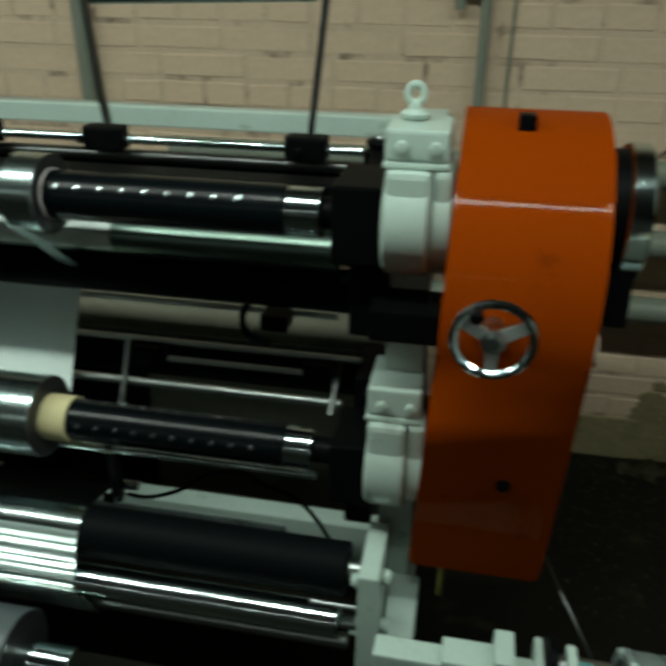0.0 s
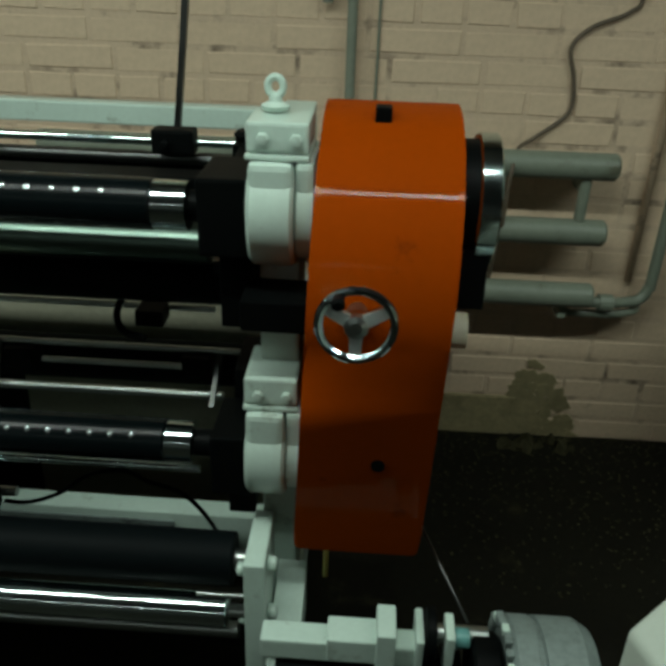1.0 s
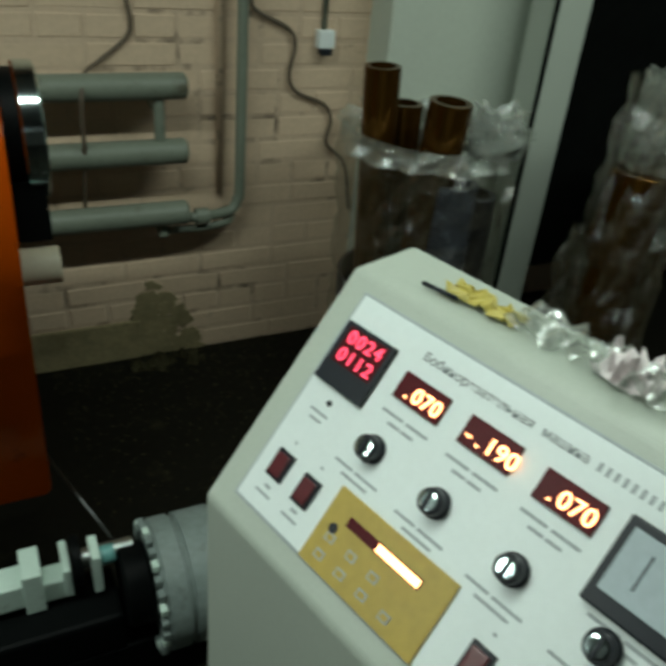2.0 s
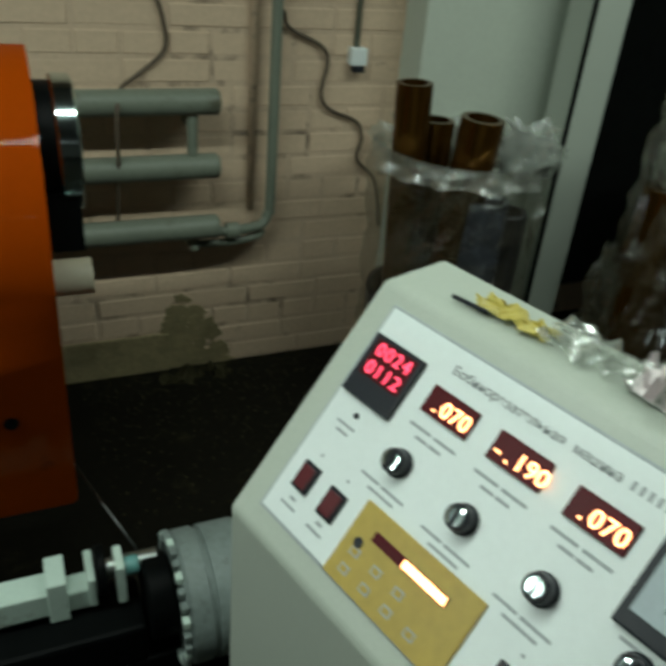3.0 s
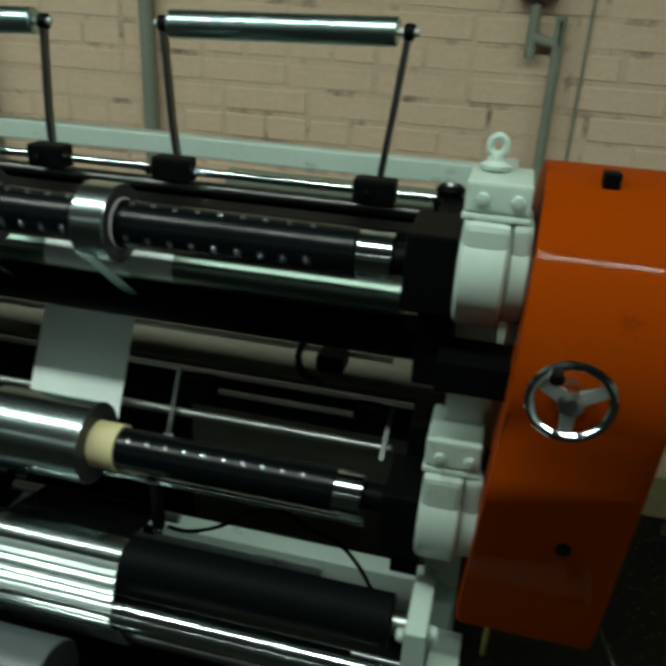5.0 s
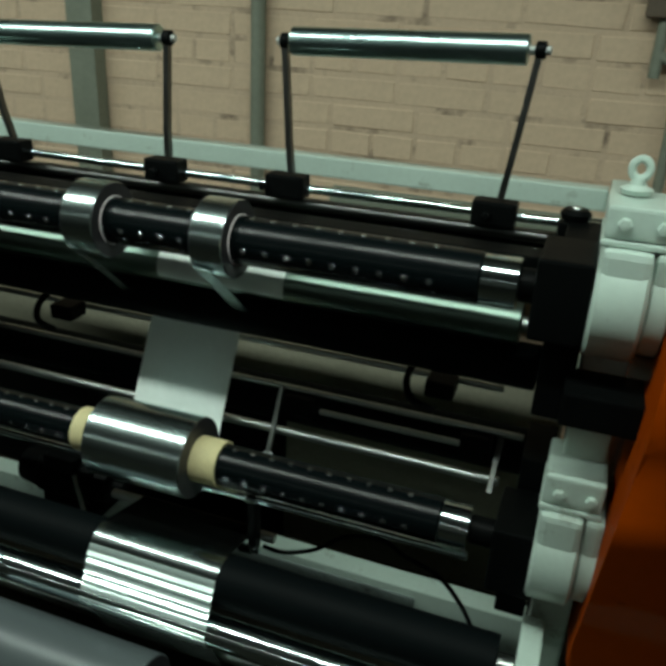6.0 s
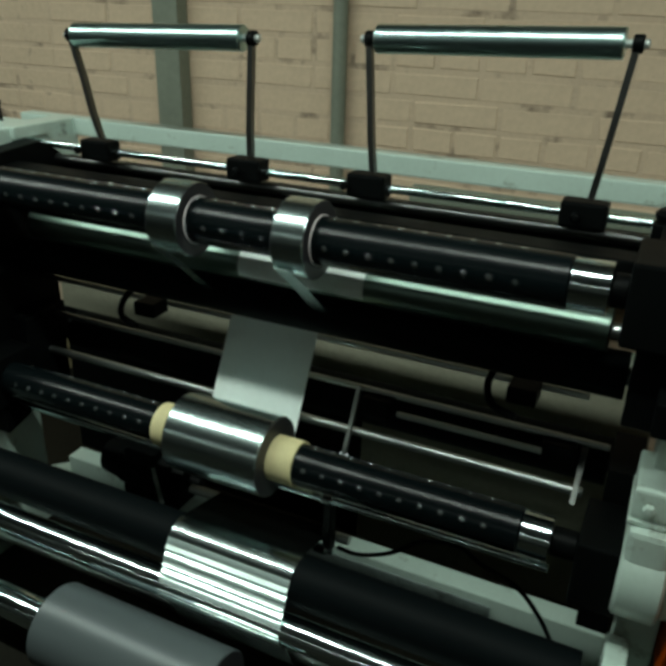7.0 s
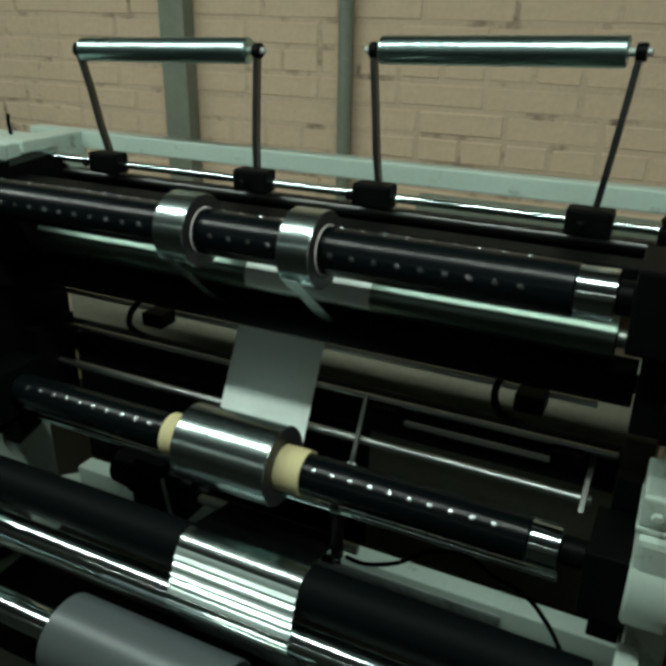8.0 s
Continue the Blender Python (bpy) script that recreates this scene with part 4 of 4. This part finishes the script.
for p, q in ((0.082, 0.068), (0.180, 0.071), (0.281, 0.075), (0.380, 0.079)):
    k = part("knob", plathe(p, q, [(0.0037, 0.0165), (0.008, 0.0165), (0.010, 0.0145), (0.022, 0.0138), (0.024, 0.012)]), M_PLASTIC, desk, "black knob with a bright cap")
    part("cap", plathe(p, q, [(0.0242, 0.0105), (0.0250, 0.0105), (0.0254, 0.008)]), M_CHROME, k)
    part("pointer", pbox(p, q, 0.004, 0.022, 0.0245, 0.0275, 0.001), M_PLASTIC, k)
for p, q in ((-0.010, 0.150), (0.040, 0.153), (0.30, 0.165)):
    s = part("rocker_switch", pbox(p, q, 0.027, 0.036, 0.0037, 0.008, 0.001), M_PLASTIC, desk)
    part("rocker", pbox(p, q, 0.020, 0.028, 0.0082, 0.0115, 0.002), M_SWITCH, s, "dark red rocker")
    part("mark", plathe(p, q - 0.032, [(0.0037, 0.0022), (0.0042, 0.0022)], 10), M_INK, s)
part("lamp", plathe(-0.002, 0.057, [(0.0037, 0.004), (0.006, 0.003), (0.0065, 0.0)], 12), M_PLASTIC, desk)
pad = part("keypad_plate", pbox(0.163, 0.165, 0.172, 0.092, 0.0037, 0.007, 0.001), M_BRASS, desk, "ochre membrane keypad plate")
part("slot", pbox(0.162, 0.145, 0.108, 0.012, 0.0072, 0.0078), M_SMOKE, pad)
part("lit_bar", pbox(0.184, 0.145, 0.060, 0.009, 0.008, 0.0086), M_AMBER, pad, "glowing orange bar")
for i in range(4):
    for j in range(2):
        if (i, j) != (3, 0):
            part("key", pbox(0.10 + 0.034 * i, 0.172 + 0.022 * j, 0.013, 0.010, 0.0072, 0.0078), M_INK, pad)
            part("key_mark", pbox(0.10 + 0.034 * i, 0.172 + 0.022 * j, 0.009, 0.0065, 0.0079, 0.0083), M_BRASS, pad)
part("key", plathe(0.097, 0.162, [(0.0072, 0.006), (0.0085, 0.006)], 16), M_PLASTIC, pad)
# rows of print
rng = random.Random(3)


def bars(p, q, width, h, words):
    x = p - width / 2
    for wd in words:
        w = width * wd
        part("print_bar", pbox(x + w * 0.46, q, w * 0.88, h, 0.0037, 0.0040), M_INK, panel)
        x += w


def word(txt, p0, p1, q, size):
    """A printed word stretched to its own width along the panel."""
    cu = bpy.data.curves.new("word", "FONT")
    cu.body, cu.size, cu.align_y, cu.extrude, cu.offset = txt, size, "CENTER", 0.0002, 0.00012
    ob = bpy.data.objects.new("word", cu)
    scene.collection.objects.link(ob)
    me = bpy.data.meshes.new_from_object(ob.evaluated_get(bpy.context.evaluated_depsgraph_get()))
    bpy.data.objects.remove(ob)
    bm = B()
    bm.from_mesh(me)
    wide = max(v.co.x for v in bm.verts)
    bmesh.ops.transform(bm, matrix=Matrix.Translation((p0, -q, 0.0039)) @ Matrix.Diagonal(((p1 - p0) / wide, 1, 1, 1)), verts=bm.verts)
    part("lettering", onto(bm), M_TEXT, panel, "grey printed word")


word("Бобинорезательная", 0.071, 0.219, -0.050, 0.0145)
word("машина", 0.230, 0.283, -0.050, 0.0145)
xx = 0.295
for k in range(8):
    part("print_bar", pbox(xx, -0.050, 0.0042, 0.0095, 0.0037, 0.0040), M_INK, panel)
    xx += 0.0088
for p in (0.098, 0.193, 0.289, 0.39):
    bars(p, 0.024 if p < 0.35 else 0.064, 0.072, 0.0038, (0.5, 0.5))
    bars(p, 0.034 if p < 0.35 else 0.073, 0.040, 0.0038, (0.5, 0.5))
for p, q in ((0.082, 0.101), (0.180, 0.104), (0.281, 0.108), (0.380, 0.112)):
    bars(p, q, 0.072, 0.0036, (0.45, 0.55))
    bars(p + 0.004, q + 0.009, 0.046, 0.0036, (1.0,))
bars(-0.006, 0.073, 0.034, 0.0036, (1.0,))
bars(-0.006, 0.082, 0.022, 0.0036, (1.0,))
for p in (-0.010, 0.040):
    bars(p, 0.180, 0.012, 0.004, (1.0,))
    bars(p, 0.190, 0.030, 0.0036, (1.0,))

# clutter that lies along the back of the desk top
TZ = outline[2][1]


def desk_top(p, y, z):
    return PC + U * p + BK * (y1 + y) + Vector((0, 0, TZ + 0.005 + z - PC.z))


def crumple(name, p, y, length, depth, h, m, label, category, seed, n=14):
    """Crumpled film or paper: a folded sheet with a real thickness."""
    r = random.Random(seed)
    bm = B()
    g = []
    for i in range(n + 1):
        row = []
        for j in range(7):
            q = desk_top(p + length * (i / n - 0.5) + r.uniform(-1, 1) * 0.006, y + depth * (j / 6 - 0.5) + r.uniform(-1, 1) * 0.006, 0)
            row.append(bm.verts.new(q + Vector((0, 0, r.random() ** 1.6 * h))))
        g.append(row)
    for i in range(n):
        for j in range(6):
            bm.faces.new((g[i][j], g[i + 1][j], g[i + 1][j + 1], g[i][j + 1]))
    ex = bmesh.ops.extrude_face_region(bm, geom=list(bm.faces))
    bmesh.ops.translate(bm, vec=(0, 0, 0.0012), verts=[v for v in ex["geom"] if isinstance(v, bmesh.types.BMVert)])
    return whole(name, bm, m, label, category)


crumple("tape_scrap", 0.075, 0.052, 0.10, 0.03, 0.012, M_TAPE, "torn yellow tape scrap on the desk top", "tape", 5)
crumple("wrap_scrap", 0.18, 0.065, 0.13, 0.06, 0.022, M_BAGRIM, "crumpled clear wrap on the desk top", "plastic wrap", 6)
crumple("wrap_scrap", 0.36, 0.065, 0.20, 0.07, 0.035, M_BAGRIM, "crumpled clear wrap on the desk top", "plastic wrap", 8)
crumple("paper_scrap", 0.262, 0.06, 0.07, 0.05, 0.03, M_PAPER, "crumpled pale pink paper on the desk top", "paper", 7)
bm = B()
a0, a1 = desk_top(0.0, 0.03, 0.003), desk_top(0.05, 0.035, 0.003)
whole("pen", pipe(bm, [a0, a1], 0.003, 8, False), M_PLASTIC, "thin dark pen on the desk top", "pen")


# ---- wrapped film rolls in the corner ----
def upright_roll(x, y, z0, z1, r, m, name, label, lean=(0, 0)):
    bm = lathe(B(), [(0, 0.02), (0, r - 0.002), (0.002, r), (z1 - z0 - 0.002, r), (z1 - z0, r - 0.002), (z1 - z0, r * 0.72), (z1 - z0 - 0.03, r * 0.70)], (0, 0, 0), "z", 36)
    bmesh.ops.transform(bm, matrix=pose(x, y, z0, lean[0], lean[1], 0), verts=bm.verts)
    return whole(name, bm, m, label, "film roll", group="amber rolls")


def wrap(x, y, z0, z1, r0, r1, name, label, m, seed, crinkle=0.02, rim=0.0):
    """A bag round a bundle: an uneven tube of film with real thickness."""
    bm = B()
    rings = []
    n, k = 46, 16
    for j in range(k + 1):
        f = j / k
        z = z0 + (z1 - z0) * f
        ring = []
        for i in range(n):
            a = 2 * math.pi * i / n
            w = noise.noise(Vector((math.cos(a) * 3 + seed, math.sin(a) * 3, z * 9))) + 0.5 * noise.noise(Vector((math.cos(a) * 9, math.sin(a) * 9 + seed, z * 30)))
            rr = r0 + (r1 - r0) * f + crinkle * w + (rim * max(0, f - 0.85) / 0.15)
            ring.append(bm.verts.new((x + rr * math.cos(a), y + rr * math.sin(a), z + 0.03 * w * f)))
        rings.append(ring)
    for q0, q1 in zip(rings, rings[1:]):
        for i in range(n):
            bm.faces.new((q0[i], q0[(i + 1) % n], q1[(i + 1) % n], q1[i]))
    ex = bmesh.ops.extrude_face_region(bm, geom=list(bm.faces))
    for v in [v for v in ex["geom"] if isinstance(v, bmesh.types.BMVert)]:
        d = Vector((v.co.x - x, v.co.y - y, 0)).normalized()
        v.co -= d * 0.002
    return whole(name, bm, m, label, "plastic wrap")


BX, BY = 1.555, 1.80
bin_ = thing("roll_crate", "low dark round crate packed with film rolls", "crate", (BX, BY, 0))
part("shell", lathe(B(), [(0.0, 0.22), (0.004, 0.235), (0.42, 0.245), (0.42, 0.235), (0.06, 0.225)], (BX, BY, 0), "z", 44), M_BLUE, bin_)
part("base", lathe(B(), [(0.05, 0.0), (0.05, 0.22), (0.06, 0.22), (0.06, 0.0)], (BX, BY, 0), "z", 24), M_BLUE, bin_)
wrap(BX, BY, 0.02, 0.91, 0.255, 0.265, "clear_bag", "clear plastic bag round the crate of rolls", M_BAG, 1.0, 0.035)
wrap(BX, BY, 0.85, 0.92, 0.268, 0.255, "crumpled_wrap", "crumpled rim of the clear plastic bag", M_BAGRIM, 4.0, 0.06, 0.03)
wrap(BX + 0.12, BY - 0.16, 0.87, 1.00, 0.07, 0.045, "bunched_wrap", "bunched end of the clear plastic bag", M_BAGRIM, 9.0, 0.05, 0.02)
wrap(BX + 0.08, BY - 0.18, 0.87, 0.97, 0.04, 0.06, "bunched_wrap", "bunched end of the clear plastic bag", M_BAGRIM, 12.0, 0.05, 0.01)
upright_roll(BX - 0.145, BY - 0.01, 0.06, 1.095, 0.052, M_GOLD, "amber_film_roll", "tall amber film roll standing in the crate", (0, -3))
upright_roll(BX - 0.085, BY - 0.10, 0.06, 1.03, 0.062, M_GOLD, "amber_film_roll", "amber film roll standing in the crate", (3, 2))
upright_roll(BX - 0.07, BY + 0.06, 0.06, 0.97, 0.055, M_GOLD, "amber_film_roll", "amber film roll standing in the crate")
upright_roll(BX + 0.08, BY + 0.06, 0.06, 0.95, 0.055, M_GOLD, "amber_film_roll", "amber film roll standing in the crate")
upright_roll(BX - 0.01, BY - 0.165, 0.06, 0.80, 0.075, M_SLATE, "wrapped_roll", "slate-blue wrapped film roll in the crate")
upright_roll(BX + 0.005, BY + 0.165, 0.06, 0.86, 0.055, M_BLUE, "wrapped_roll", "dark wrapped film roll in the crate")
upright_roll(BX + 0.14, BY - 0.08, 0.06, 0.72, 0.07, M_BLUE, "wrapped_roll", "dark wrapped film roll in the crate")
CX, CY = 2.20, 1.52
upright_roll(CX - 0.08, CY, 0.0, 0.83, 0.10, M_GOLD, "amber_film_roll", "thick amber film roll standing on the floor", (0, 3))
upright_roll(CX + 0.20, CY + 0.1, 0.0, 1.0, 0.09, M_GOLD, "amber_film_roll", "thick amber film roll standing on the floor")
wrap(CX - 0.02, CY, 0.0, 1.10, 0.165, 0.11, "clear_bag", "loose clear bag over the standing rolls", M_BAG, 7.0, 0.04)
wrap(CX + 0.0, CY, 0.84, 1.12, 0.10, 0.09, "bunched_wrap", "ribbed clear sleeve on top of the roll", M_BAGRIM, 15.0, 0.02)
wrap(CX - 0.16, CY + 0.05, 0.02, 0.62, 0.10, 0.03, "clear_bag", "loose clear bag hanging beside the rolls", M_BAG, 17.0, 0.05)


# ---- bricks of the north wall, last of all ----
def brick_mesh(seed, length):
    r = random.Random(seed)
    bm = box(B(), -length / 2, length / 2, -0.012, 0.012, -0.0325, 0.0325, 0)
    for v in bm.verts:
        v.co += Vector((r.uniform(-1, 1) * 0.003, 0, r.uniform(-1, 1) * 0.0025))
    bmesh.ops.bevel(bm, geom=list(bm.edges), offset=0.004, segments=1, affect="EDGES")
    me = bpy.data.meshes.new("brick")
    bm.to_mesh(me)
    bm.free()
    me.materials.append(M_BRICK)
    return me


STRETCHERS, HEADERS = [brick_mesh(i, 0.25) for i in range(8)], [brick_mesh(20 + i, 0.12) for i in range(6)]
rng = random.Random(11)
rest, count = B(), 0
for row in range(24):
    z = 0.038 + 0.077 * row
    headers = row % 3 == 2
    step = 0.13 if headers else 0.26
    x = -3.6 + (0.065 if row % 2 else 0.0) + (0.13 if row % 4 == 1 else 0)
    while x < 1.6:
        me = rng.choice(HEADERS if headers else STRETCHERS)
        at = Matrix.Translation((x, WALL_Y + 0.0110 + rng.uniform(-0.0018, 0.001), z)) @ Matrix.Rotation(radians(rng.uniform(-0.5, 0.5)), 4, "Y")
        seen = (z > 0.98 and -2.15 < x < 1.52) or (0.3 < x < 1.52 and z > 0.15)
        if seen and count < 300:
            b = new("brick", me)
            b.parent = wall
            b.matrix_local = at
            count += 1
        else:
            n0 = len(rest.verts)
            rest.from_mesh(me)
            rest.verts.ensure_lookup_table()
            bmesh.ops.transform(rest, matrix=at, verts=rest.verts[n0:])
        x += step
tagged(part("brickwork", rest, M_BRICK, wall, "rest of the painted brickwork"), kind="stuff")


# ---- what turns ----
def motions():
    # the winding shafts and the rolls on them turn steadily about their long axes
    times = [i / 10 for i in range(81)]
    up, lo_ = 442.3, 423.5
    walk(shaft_u, [(t, pose(0.7, UY - 1.35, UZ, up * (t - 1.0) + 47)) for t in times])
    walk(shaft_l, [(t, pose(0.7, LY - 1.35, LZ, lo_ * (t - 8.0) + 42)) for t in times])
    for r, y, z, w in ((roll_a, UY, UZ, up), (roll_b, UY, UZ, up), (roll_c, LY, LZ, lo_)):
        x = r.location.x
        walk(r, [(t, pose(x, y, z, w * t)) for t in times])


motions()
